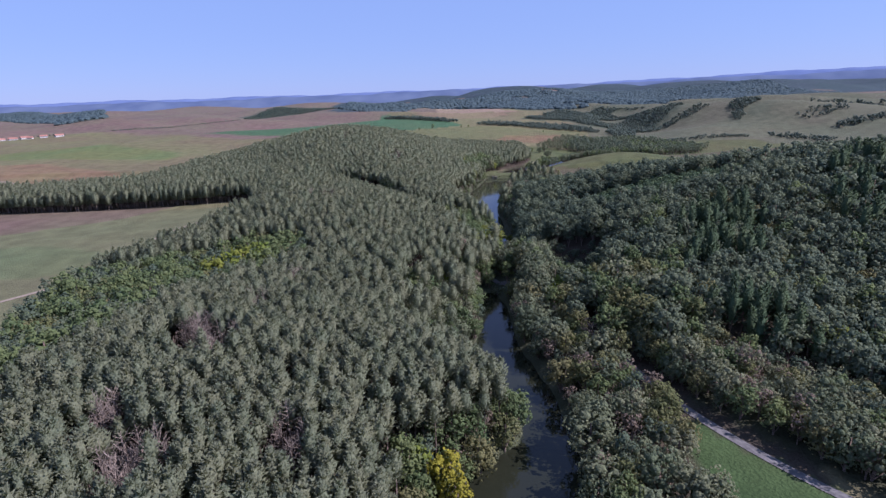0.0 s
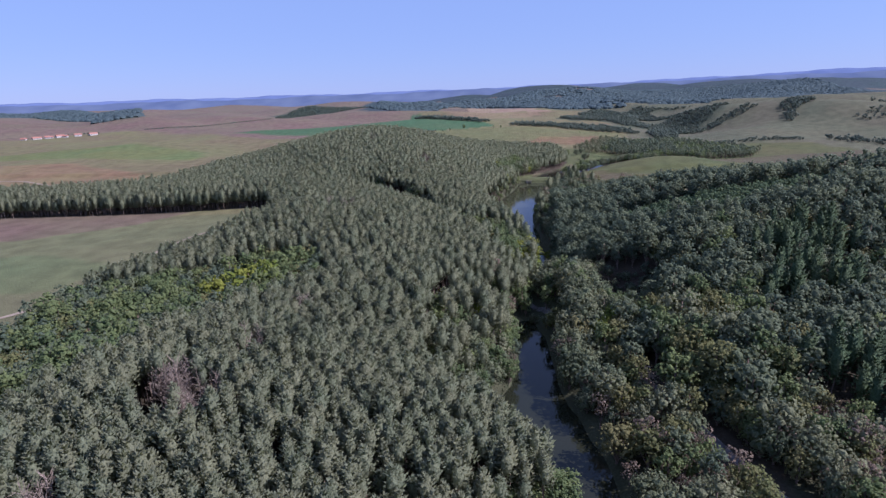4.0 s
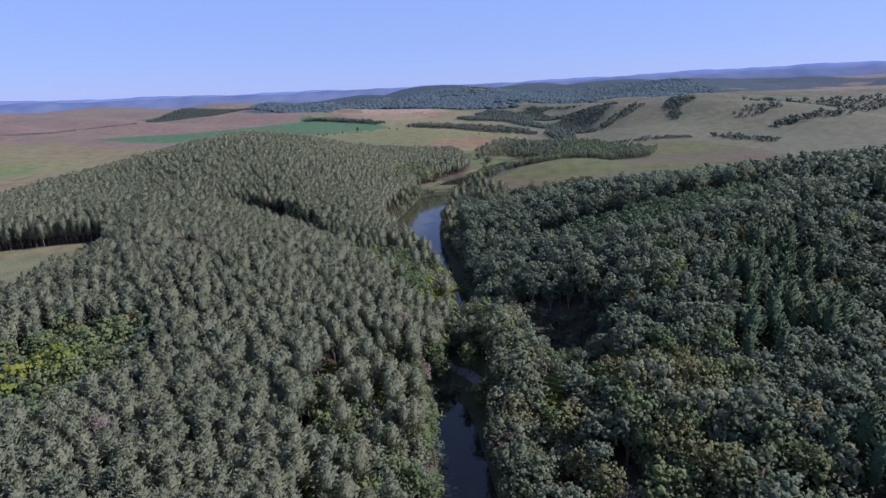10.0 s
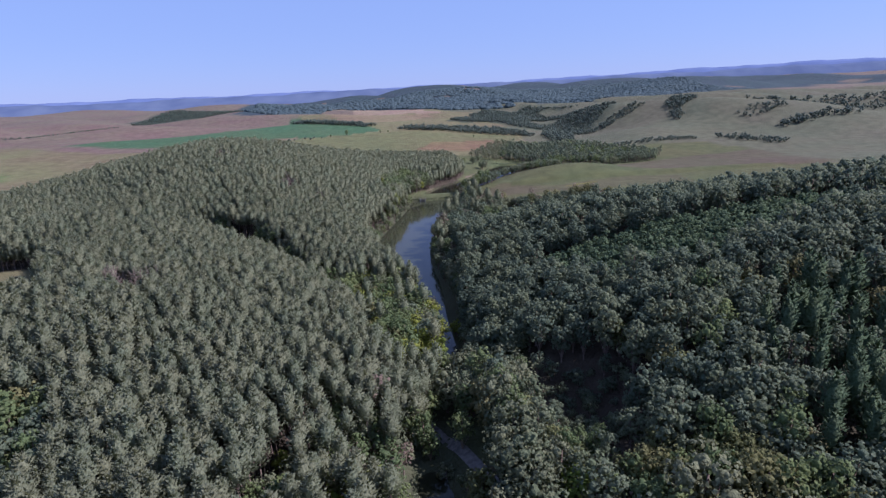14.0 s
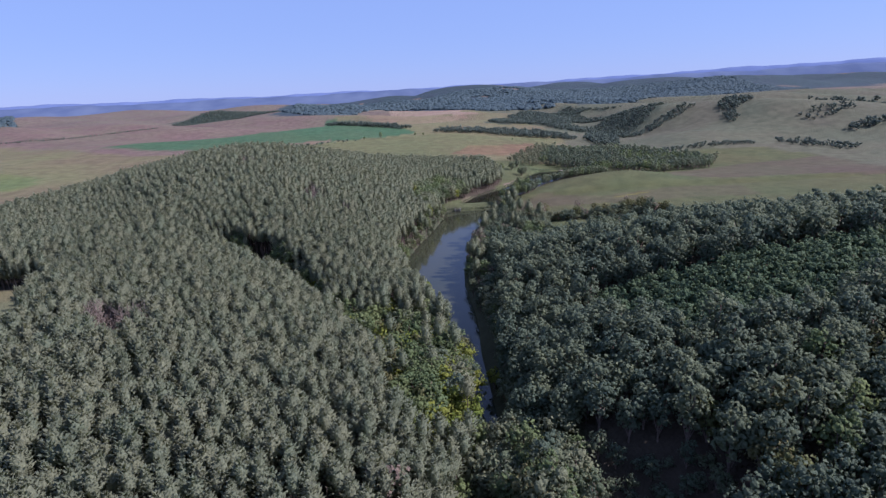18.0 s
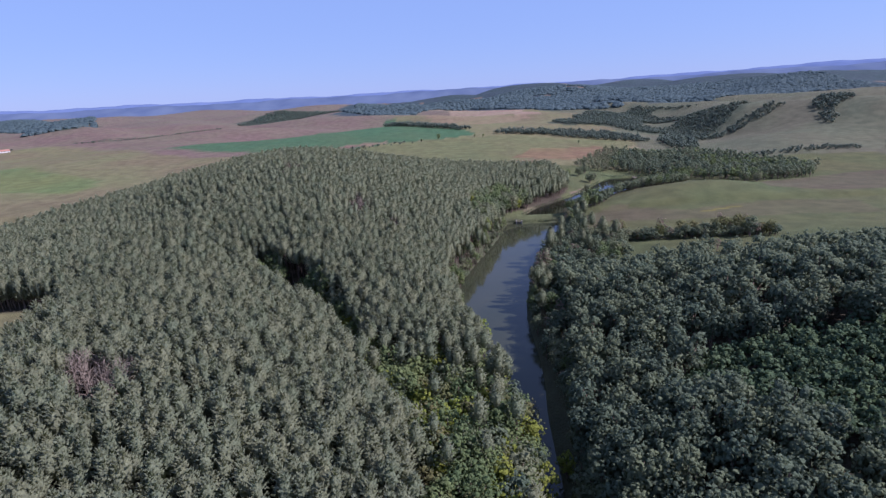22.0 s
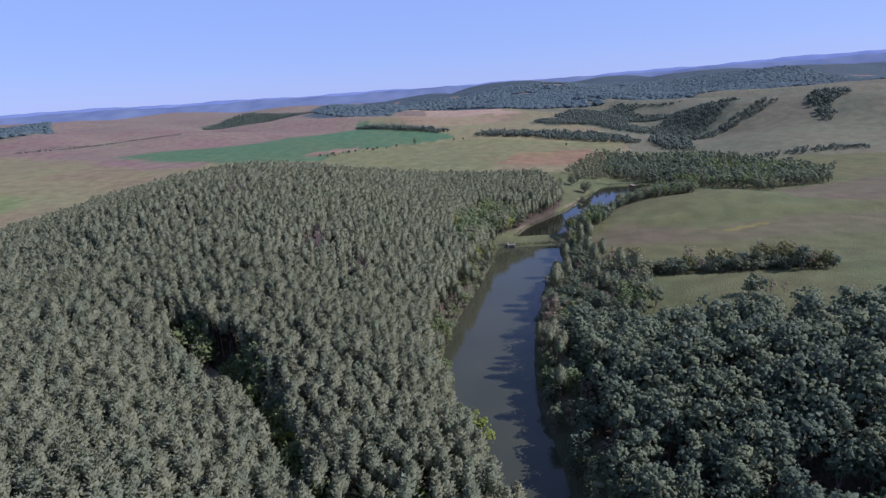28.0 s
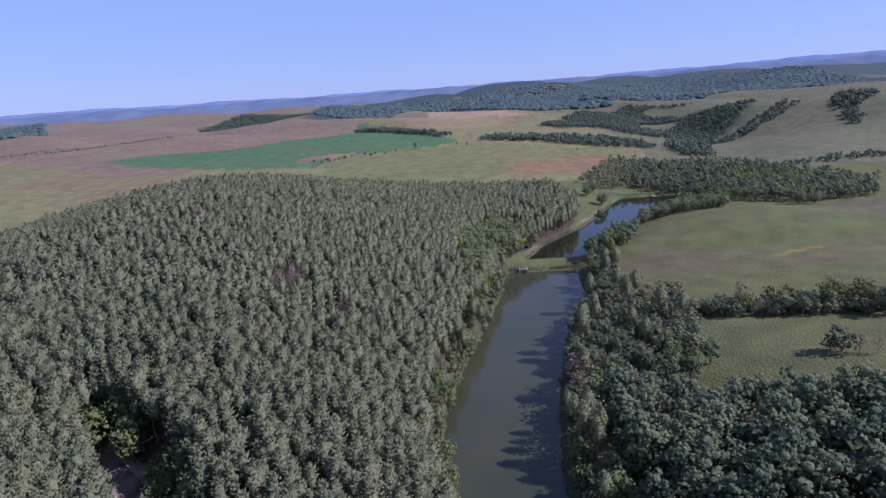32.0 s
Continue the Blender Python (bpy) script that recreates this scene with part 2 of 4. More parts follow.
def build(name, v, f, mats, idx=None, tint=None, parent=None, smooth=False, normals=None):
    """A mesh of triangles from arrays."""
    me = bpy.data.meshes.new(name)
    me.vertices.add(len(v))
    me.vertices.foreach_set("co", np.ascontiguousarray(v, dtype=np.float32).ravel())
    me.loops.add(len(f) * 3)
    me.loops.foreach_set("vertex_index", np.ascontiguousarray(f, dtype=np.int32).ravel())
    me.polygons.add(len(f))
    me.polygons.foreach_set("loop_start", np.arange(0, len(f) * 3, 3, dtype=np.int32))
    me.polygons.foreach_set("loop_total", np.full(len(f), 3, dtype=np.int32))
    for m in mats:
        me.materials.append(m)
    if idx is not None:
        me.polygons.foreach_set("material_index", np.ascontiguousarray(idx, dtype=np.int32))
    me.polygons.foreach_set("use_smooth", np.full(len(f), smooth, dtype=bool))
    if tint is not None:
        a = me.attributes.new("tint", "FLOAT", "POINT")
        a.data.foreach_set("value", np.ascontiguousarray(tint, dtype=np.float32))
    if normals is not None:
        a = me.attributes.new("custom_normal", "FLOAT_VECTOR", "POINT")
        a.data.foreach_set("vector", np.ascontiguousarray(normals, dtype=np.float32).ravel())
    me.update(calc_edges=True)
    ob = new(name, me)
    if parent is not None:
        ob.parent = parent
    return ob


# ---------- ground ----------
def spread(lo, hi, n, near_lo, near_hi, step):
    """Coordinates with an even step in the near stretch, widening outwards."""
    mid = np.arange(near_lo, near_hi + step, step)
    out = [mid]
    for end, start, sign in ((lo, mid[0], -1), (hi, mid[-1], 1)):
        c, d, s = [], start, step
        while (d - end) * sign < 0:
            s = min(s * 1.06, 40)
            d += s * sign
            c.append(d)
        out.append(np.array(c))
    return np.sort(np.concatenate(out))


gx = spread(-4600, 4600, 0, -210, 250, 3.2)
gy = spread(-500, 4950, 0, 60, 740, 3.2)
GX, GY = np.meshgrid(gx, gy)
GZ = land(GX, GY)


def inside_poly(x, y, poly):
    r = np.zeros(np.shape(x), bool)
    for (x1, y1), (x2, y2) in zip(poly, poly[1:] + poly[:1]):
        hit = ((y1 > y) != (y2 > y)) & (x < (x2 - x1) * (y - y1) / (y2 - y1 + 1e-9) + x1)
        r ^= hit
    return r


PINE_WOOD = [(-118, 40), (-138, 140), (-132, 160), (-150, 180), (-158, 215), (-152, 240), (-126, 280), (-100, 308), (-118, 324), (-148, 385), (-420, 376), (-420, 418),
             (-340, 425), (-260, 445), (-250, 520), (-215, 580), (-130, 625), (-60, 650), (84, 692), (94, 660), (74, 612), (48, 588), (30, 572), (40, 40), (-30, -30), (-100, -20)]
OAK_WOOD = [(40, 178), (58, 182), (80, 160), (112, 126), (126, 60), (120, 20), (150, -30), (345, -40), (345, 180), (345, 345), (230, 374), (150, 393), (100, 405), (50, 438), (32, 310), (40, 278), (50, 250), (54, 225)]
THICKET_STAND = [(56, 318), (74, 333), (95, 329), (125, 322), (160, 318), (190, 314), (190, 296), (135, 286), (100, 276), (80, 281), (62, 304)]
POND_WOOD = [(150, 752), (190, 835), (262, 805), (300, 745), (318, 690), (292, 652), (236, 646), (204, 666), (188, 712)]
FAR_WOOD = [(-404, 2085), (-377, 1960), (-212, 1753), (-150, 1760), (-74, 2025), (28, 2040), (130, 1910), (200, 1650), (267, 1640), (435, 1600), (700, 1750), (1600, 2000),
            (2800, 2400), (2800, 4950), (-600, 4950), (-450, 2600)]
LEFT_WOOD = [(-1764, 2501), (-1500, 2385), (-1240, 2020), (-911, 1470), (-994, 1400), (-1181, 1762), (-1533, 1896), (-2300, 2200), (-2300, 2500)]
VALLEY_WOOD = [(262, 1020), (330, 1000), (420, 1080), (520, 1200), (560, 1420), (430, 1580), (300, 1500), (230, 1330), (160, 1200), (170, 1150), (240, 1140)]
RIDGE_WOOD = [(-640, 1735), (-554, 1789), (-404, 2085), (-483, 2110), (-660, 2180), (-690, 1900)]


def cover(x, y):
    """Colour of the ground's plant cover; blue haze is painted into the far wood's."""
    c = np.zeros((*np.shape(x), 3))
    c[:] = (0.18, 0.162, 0.082)
    k = np.clip((y - 300) / 500, 0.1, 3)
    xw, yw = x + k * (7 * np.sin(y / 60) + 3 * np.sin(y / 23)), y + k * (7 * np.sin(x / 70) + 3 * np.sin(x / 19))

    def lay(mask, col):
        c[mask] = col
    lay(xw > 230, (0.126, 0.127, 0.076))
    lay(inside_poly(xw, yw, [(-3000, 1050), (-700, 1130), (-330, 860), (-260, 840), (-190, 1000), (-160, 1500), (-60, 1500), (-20, 1900), (-3000, 4900)]), (0.18, 0.135, 0.10))
    lay(yw > 1750, (0.175, 0.14, 0.105))
    lay(inside_poly(xw, yw, [(-3000, 500), (-500, 545), (-300, 440), (-700, 420), (-3000, 330)]), (0.17, 0.18, 0.08))
    lay(inside_poly(xw, yw, [(-900, 620), (-480, 640), (-330, 560), (-330, 500), (-700, 545), (-900, 540)]), (0.22, 0.15, 0.085))
    lay(inside_poly(xw, yw, [(-900, 760), (-500, 800), (-360, 720), (-340, 660), (-600, 690), (-900, 680)]), (0.15, 0.17, 0.065))
    lay(inside_poly(xw, yw, [(-445, 984), (-364, 1132), (-240, 1261), (-183, 1468), (-90, 1330), (12, 985), (-27, 930), (-89, 908), (-126, 841), (-230, 861)]), (0.075, 0.135, 0.065))
    lay(inside_poly(xw, yw, [(-120, 880), (-27, 932), (44, 975), (240, 920), (171, 815), (62, 790), (-20, 720), (-100, 740)]), (0.155, 0.155, 0.07))
    lay(inside_poly(xw, yw, [(-140, 868), (-89, 905), (-95, 925), (-150, 885)]), (0.21, 0.15, 0.10))
    lay(inside_poly(xw, yw, [(60, 800), (90, 860), (180, 890), (190, 850), (120, 790)]), (0.20, 0.145, 0.075))
    lay(inside_poly(xw, yw, [(-72, 1953), (28, 2007), (122, 1883), (189, 1570), (140, 1400), (-27, 1500)]), (0.30, 0.22, 0.15))
    lay(inside_poly(xw, yw, [(-100, 1500), (-20, 1480), (150, 1380), (60, 1180), (-60, 1180)]), (0.235, 0.18, 0.105))
    lay((xw < -100) & (yw < 372) & (yw > 60), (0.155, 0.156, 0.08))
    lay(inside_poly(xw, yw, [(-520, 388), (-200, 386), (-220, 355), (-265, 322), (-330, 300), (-520, 290)]), (0.17, 0.13, 0.09))
    lay(inside_poly(xw, yw, [(-520, 250), (-230, 290), (-180, 270), (-190, 240), (-520, 200)]), (0.135, 0.155, 0.075))
    lay((xw > 70) & (xw < 420) & (yw > 415) & (yw < 760), (0.107, 0.114, 0.049))
    lay(inside_poly(xw, yw, [(80, 540), (250, 510), (260, 555), (110, 575), (84, 560)]), (0.115, 0.106, 0.056))
    lay(inside_poly(xw, yw, [(118, 572), (150, 556), (214, 560), (236, 588), (192, 628), (140, 614)]), (0.108, 0.118, 0.05))
    lay(inside_poly(xw, yw, [(150, 545), (166, 546), (184, 551), (181, 554), (163, 549)]), (0.20, 0.17, 0.05))
    lay(inside_poly(xw, yw, [(222, 590), (420, 560), (420, 690), (300, 655), (240, 640)]), (0.115, 0.098, 0.06))
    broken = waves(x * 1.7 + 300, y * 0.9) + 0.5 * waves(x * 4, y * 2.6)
    # far wood floor: distance haze mixed into its colour as blue
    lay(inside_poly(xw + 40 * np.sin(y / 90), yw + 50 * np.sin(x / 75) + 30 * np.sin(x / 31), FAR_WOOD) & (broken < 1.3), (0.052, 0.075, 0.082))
    lay(inside_poly(xw, yw, VALLEY_WOOD) & (waves(x * 2.7, y * 1.6) > -0.12), (0.07, 0.085, 0.055))
    lay(inside_poly(xw, yw, LEFT_WOOD) | inside_poly(xw, yw, RIDGE_WOOD), (0.035, 0.065, 0.045))
    lay(inside_poly(x, y, [(30, 574), (70, 574), (110, 620), (156, 726), (120, 742), (60, 650)]), (0.10, 0.112, 0.05))
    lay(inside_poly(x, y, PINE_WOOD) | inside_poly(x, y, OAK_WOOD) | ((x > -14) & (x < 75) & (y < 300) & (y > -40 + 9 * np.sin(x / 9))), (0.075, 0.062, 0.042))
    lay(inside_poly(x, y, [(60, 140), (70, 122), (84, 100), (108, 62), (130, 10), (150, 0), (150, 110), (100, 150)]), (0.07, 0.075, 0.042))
    lay((np.abs(x - xmid(y)) < 24) & (y > 230) & (y < 300), (0.08, 0.085, 0.04))
    lay(inside_poly(x, y, [(30, -60), (40, -10), (46, 60), (50, 95), (52, 118), (57, 131), (63, 121), (74, 103), (94, 72), (108, 50), (130, 10), (180, -60)]), (0.062, 0.102, 0.036))
    lay(inside_poly(x, y, [(-84, 408), (-79, 411), (-70, 401), (-60, 386), (-62, 381), (-72, 392)]), (0.27, 0.215, 0.185))
    lay((y > 562) & (y < 574) & (x > 30) & (x < 76), (0.115, 0.125, 0.058))
    lay(inside_poly(x, y, [(46, 577), (58, 592), (64, 602), (60, 604), (48, 590)]), (0.155, 0.13, 0.08))
    lay(inside_poly(x, y, [(112, 674), (117, 680), (106, 662), (94, 644), (92, 646)]), (0.22, 0.175, 0.12))
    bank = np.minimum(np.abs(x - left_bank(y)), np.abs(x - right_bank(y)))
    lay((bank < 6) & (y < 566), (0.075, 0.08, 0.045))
    return c * 0.7


def xmid(y):
    return 0.5 * (left_bank(y) + right_bank(y))


def ground_material():
    m, nt, b = shader("ground_cover", 0.95, 0.1)
    at = nt.nodes.new("ShaderNodeAttribute")
    at.attribute_name = "cover"
    pos = place_of(nt)
    big = noise_of(nt, 0.012, 5, pos)
    mid = noise_of(nt, 0.09, 6, pos)
    fine = noise_of(nt, 1.3, 4, pos)
    hsv = nt.nodes.new("ShaderNodeHueSaturation")
    nt.links.new(at.outputs["Color"], hsv.inputs["Color"])
    val = nt.nodes.new("ShaderNodeMath")
    val.operation = "MULTIPLY_ADD"
    nt.links.new(mid, val.inputs[0])
    val.inputs[1].default_value, val.inputs[2].default_value = 0.3, 0.72
    v2 = nt.nodes.new("ShaderNodeMath")
    v2.operation = "MULTIPLY_ADD"
    nt.links.new(fine, v2.inputs[0])
    v2.inputs[1].default_value = 0.22
    nt.links.new(val.outputs[0], v2.inputs[2])
    nt.links.new(v2.outputs[0], hsv.inputs["Value"])
    hue = nt.nodes.new("ShaderNodeMath")
    hue.operation = "MULTIPLY_ADD"
    nt.links.new(big, hue.inputs[0])
    hue.inputs[1].default_value, hue.inputs[2].default_value = 0.05, 0.475
    nt.links.new(hue.outputs[0], hsv.inputs["Hue"])
    nt.links.new(hsv.outputs[0], b.inputs["Base Color"])
    bp = nt.nodes.new("ShaderNodeBump")
    bp.inputs["Strength"].default_value, bp.inputs["Distance"].default_value = 0.5, 0.4
    nt.links.new(fine, bp.inputs["Height"])
    nt.links.new(bp.outputs[0], b.inputs["Normal"])
    return m


def grid_faces(nr, nc):
    a = (np.arange(nr - 1)[:, None] * nc + np.arange(nc - 1)[None]).ravel()
    return np.concatenate([np.stack([a, a + 1, a + nc + 1], 1), np.stack([a, a + nc + 1, a + nc], 1)])


gv = np.stack([GX, GY, GZ], -1).reshape(-1, 3)
ground = build("ground", gv, grid_faces(len(gy), len(gx)), [ground_material()], smooth=True)
ca = ground.data.attributes.new("cover", "FLOAT_COLOR", "POINT")
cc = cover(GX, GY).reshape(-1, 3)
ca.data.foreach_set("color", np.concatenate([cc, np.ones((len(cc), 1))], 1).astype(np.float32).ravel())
tagged(ground, "rolling farmland with dry grass, stubble and green fields", "ground", kind="structure")


# ---------- water ----------
def water_material(murk=1.0):
    m, nt, b = shader("pond_water", 0.06, 0.5)
    pos = place_of(nt)
    b.inputs["IOR"].default_value = 1.33
    nt.links.new(ramp_mix(nt, noise_of(nt, 0.03, 3, pos), (0.026 * murk, 0.030 * murk, 0.018 * murk), (0.034 * murk, 0.036 * murk, 0.021 * murk)), b.inputs["Base Color"])
    bp = nt.nodes.new("ShaderNodeBump")
    bp.inputs["Strength"].default_value, bp.inputs["Distance"].default_value = 0.12, 0.03
    nt.links.new(noise_of(nt, 1.6, 3, pos, 0.2, 0.8), bp.inputs["Height"])
    nt.links.new(bp.outputs[0], b.inputs["Normal"])
    return m


WATER, GREEN_WATER, CLEAR_WATER = water_material(1.0), water_material(0.55), water_material(0.4)


def pond(y1, y2, z, label, mat):
    ys = np.linspace(y1, y2, 60)
    xs = np.stack([left_bank(ys) - 3, right_bank(ys) + 3], 1)
    v = np.stack([xs, np.repeat(ys[:, None], 2, 1), np.full_like(xs, z)], -1).reshape(-1, 3)
    ob = build("water", v, grid_faces(60, 2), [mat])
    return tagged(ob, label, "pond", kind="structure")


pond(-36, 241, -1.5, "murky green pond with shaded wooded banks", GREEN_WATER)
pond(282, 567, 0.0, "long still lake of murky olive water reflecting sky", WATER)
pond(571, 726, 2.5, "small upper pond behind an earth dam", CLEAR_WATER)


# ---------- the distance ----------
def backdrop(y0, base, tops, mat, label):
    xs = np.arange(-4700, 4701, 20.0)
    top = np.interp(xs, [a for a, _ in tops], [b for _, b in tops])
    top = top + 4 * np.sin(xs / 170 + y0) + 2.5 * np.sin(xs / 71 + 1) + 1.5 * np.sin(xs / 29)
    rows = [(-250, np.full_like(xs, base)), (-120, base + (top - base) * 0.55), (-40, base + (top - base) * 0.9), (0, top), (60, np.full_like(xs, base))]
    v = np.stack([np.stack([xs, np.full_like(xs, y0 + dy - 0.00002 * xs ** 2 * 1.5), z], 1) for dy, z in rows]).reshape(-1, 3)
    ob = build("backdrop", v, grid_faces(len(rows), len(xs)), [mat], smooth=True)
    return tagged(ob, label, "hills", kind="structure")


# Both ridge colours carry the blue of aerial haze, painted in.
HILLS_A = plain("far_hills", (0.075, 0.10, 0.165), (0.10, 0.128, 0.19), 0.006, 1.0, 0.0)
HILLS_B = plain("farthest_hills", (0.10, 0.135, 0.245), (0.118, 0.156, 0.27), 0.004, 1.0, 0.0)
backdrop(4250, 10, [(-4700, 70), (-1500, 76), (-600, 86), (300, 98), (1200, 110), (2200, 128), (4700, 170)], HILLS_A, "wooded ridge coloured blue for distance haze")
backdrop(4780, 10, [(-4700, 90), (-1200, 92), (-300, 100), (1000, 114), (1800, 134), (2600, 158), (3400, 178), (4700, 196)], HILLS_B, "long horizon ridge coloured blue for haze")

# ---------- trees ----------
rng = np.random.default_rng(7)


def ico():
    p = (1 + 5 ** 0.5) / 2
    v = np.array([(-1, p, 0), (1, p, 0), (-1, -p, 0), (1, -p, 0), (0, -1, p), (0, 1, p), (0, -1, -p), (0, 1, -p), (p, 0, -1), (p, 0, 1), (-p, 0, -1), (-p, 0, 1)]) / math.hypot(1, p)
    f = np.array([(0, 11, 5), (0, 5, 1), (0, 1, 7), (0, 7, 10), (0, 10, 11), (1, 5, 9), (5, 11, 4), (11, 10, 2), (10, 7, 6), (7, 1, 8),
                  (3, 9, 4), (3, 4, 2), (3, 2, 6), (3, 6, 8), (3, 8, 9), (4, 9, 5), (2, 4, 11), (6, 2, 10), (8, 6, 7), (9, 8, 1)])
    return v, f


ICO_V, ICO_F = ico()


def cone(r0, r1, a, b, n=5):
    """A tapered stem from a to b."""
    a, b = np.array(a, float), np.array(b, float)
    d = (b - a) / np.linalg.norm(b - a)
    s = np.cross(d, (0.31, 0.95, 0.02))
    s /= np.linalg.norm(s)
    q = np.cross(d, s)
    t = np.arange(n) * 2 * math.pi / n
    ring = np.cos(t)[:, None] * s + np.sin(t)[:, None] * q
    i = np.arange(n)
    j = (i + 1) % n
    return np.concatenate([a + ring * r0, b + ring * r1]), np.concatenate([np.stack([i, j, j + n], 1), np.stack([i, j + n, i + n], 1)])


def join(parts):
    vs, fs, k = [], [], 0
    for v, f in parts:
        vs.append(v)
        fs.append(f + k)
        k += len(v)
    return np.concatenate(vs), np.concatenate(fs)


def unit(a):
    return a / np.maximum(np.linalg.norm(a, axis=-1, keepdims=True), 1e-6)


def rounded(v, f, out, soft):
    """Faces wound outwards, and normals between the sprays' own and the crown's round form."""
    fn = unit(np.cross(v[f[:, 1]] - v[f[:, 0]], v[f[:, 2]] - v[f[:, 0]]))
    back = (fn * out[f].mean(1)).sum(1) < 0
    f = f.copy()
    f[back] = f[back][:, ::-1]
    fn[back] *= -1
    own = np.zeros_like(v)
    for k in range(3):
        np.add.at(own, f[:, k], fn)
    return v, f, unit(unit(own) * (1 - soft) + out * soft)


def stem(v, f):
    return v, f, unit(v * (1, 1, 0) + (0, 0, 0.01))


def shoots(r, p, d, w, ln, sides):
    """Small pointed tufts standing on p along d: rings of the given number of sides, closed to a tip."""
    n = len(p)
    s = unit(np.cross(d, r.normal(size=(n, 3))))
    q = np.cross(d, s)
    t = np.arange(sides) * 2 * math.pi / sides
    ring = (np.cos(t)[None, :, None] * s[:, None] + np.sin(t)[None, :, None] * q[:, None]) * (w[:, None] * r.uniform(0.7, 1.25, (n, sides)))[..., None]
    v = np.concatenate([p[:, None] + ring, (p + d * ln[:, None])[:, None]], 1).reshape(-1, 3)
    i = np.arange(sides)
    f = np.stack([i, (i + 1) % sides, np.full(sides, sides)], 1)
    return v, (f[None] + (np.arange(n) * (sides + 1))[:, None, None]).reshape(-1, 3)


def pine_shape(r, n, height=17.0, radius=2.75, bare=0.5, size=1.0):
    """Bushy pointed crown of upswept needle shoots round a stem; and the trunk."""
    ch = height * (1 - bare)
    core = ICO_V * np.array([radius * 0.52, radius * 0.52, ch * 0.42]) * r.uniform(0.85, 1.1, (12, 1)) + (0, 0, height * bare + ch * 0.45)
    t = ((np.arange(n) + r.random(n)) / n) ** 1.05
    whorl = 1 + 0.16 * np.sin(t * 26 + r.random() * 6)
    rad = radius * (0.6 + 0.4 * np.minimum(1, t * 3.5)) * (1 - t ** 2.8) ** 0.62 * r.uniform(0.7, 1.12, n) * whorl
    a = np.arange(n) * 2.39996 + r.uniform(-0.5, 0.5, n)
    out = np.stack([np.cos(a), np.sin(a), 0 * a], 1)
    p = out * np.maximum(rad - 0.45 * size, 0.05)[:, None] + np.stack([0 * t, 0 * t, height * bare + ch * 0.93 * t], 1)
    d = unit(out * r.uniform(0.6, 1.2, (n, 1)) + np.stack([0 * t, 0 * t, r.uniform(0.15, 0.8, n) + 0.7 * t], 1))
    v, f = join([(core, ICO_F), shoots(r, p, d, size * r.uniform(0.24, 0.4, n), size * r.uniform(0.75, 1.25, n), 3)])
    o = unit((v - (0, 0, height * bare + ch * 0.3)) / (radius, radius, ch * 0.75) + (0, 0, 0.15))
    lean = r.uniform(-.35, .35, 2)
    return rounded(v, f, o, 0.5), stem(*cone(0.18, 0.07, (0, 0, -1), (lean[0], lean[1], height * 0.85), 5))


def leafy_shape(r, n, height=14.0, radius=3.6, lobes=8, leaf=0.85, bare=0.25, core=0.45, droop=0.0):
    """Crown of lobes, each covered with rounded tufts and loose sprays of leaves; and the trunk with limbs."""
    parts, lob, mid = [], [], []
    ch = height * (1 - bare) / 2
    cz = height * bare + ch
    for k in range(lobes):
        a, u = k * 2.39996 + r.uniform(-0.3, 0.3), (k + 0.5) / lobes
        up = -0.82 + 1.66 * u
        ring = math.sqrt(max(0.03, 1 - min(1, up * up))) * radius * r.uniform(0.5, 0.72)
        lob.append((np.array([ring * math.cos(a), ring * math.sin(a), cz + up * ch * 0.66]), radius * r.uniform(0.36, 0.6)))
    if core:
        for c, rr in lob:
            parts.append((ICO_V * rr * core * r.uniform(0.82, 1.12, (12, 1)) + c, ICO_F))
            mid.append(np.repeat(c[None], 12, 0))
    cs, rs = np.array([c for c, _ in lob]), np.array([q for _, q in lob])
    m = max(int(n * 0.5), lobes * 3)
    for k, sides in ((m, 4), (m // 2, 2)):
        i = np.arange(k) % lobes
        d = r.normal(size=(k, 3))
        d[:, 2] = np.abs(d[:, 2]) * 1.2 - 0.45
        d = unit(d)
        if sides == 4:
            e = leaf * r.uniform(0.6, 1.1, k)
            v, f = shoots(r, cs[i] + d * (rs[i] * r.uniform(0.7, 0.98, k))[:, None], unit(d + r.normal(size=(k, 3)) * 0.25 - (0, 0, droop)), e * 0.68, e * 0.72, 4)
            parts.append((v, f))
            mid.append(np.repeat(cs[i], 5, 0))
        else:
            p = cs[i] + d * (rs[i] * r.uniform(0.9, 1.25, k))[:, None]
            s = unit(d * 0.5 + r.normal(size=(k, 3)) * 0.8 + (0, 0, 0.1 - droop))
            q = unit(np.cross(s, d * 0.6 + r.normal(size=(k, 3)) * 0.6))
            e = (leaf * r.uniform(0.4, 0.85, k))[:, None]
            v = np.stack([p - s * e * 0.5 - q * e * 0.4, p - s * e * 0.3 + q * e * 0.45, p + s * e * 0.65], 1).reshape(-1, 3)
            parts.append((v, np.arange(k * 3).reshape(-1, 3)))
            mid.append(np.repeat(cs[i], 3, 0))
    v, f = join(parts)
    o = unit(unit(v - np.concatenate(mid)) + 0.6 * unit(v - (0, 0, cz - 0.2 * ch)))
    crown = rounded(v, f, o, 0.34)
    limbs = [cone(0.075 * radius, 0.03 * radius, (0, 0, -1), (r.uniform(-.4, .4), r.uniform(-.4, .4), height * 0.72), 6)]
    for c, rr in lob[::2]:
        limbs.append(cone(0.035 * radius, 0.015 * radius, (0, 0, height * bare * 0.9), c, 4))
    return crown, stem(*join(limbs))


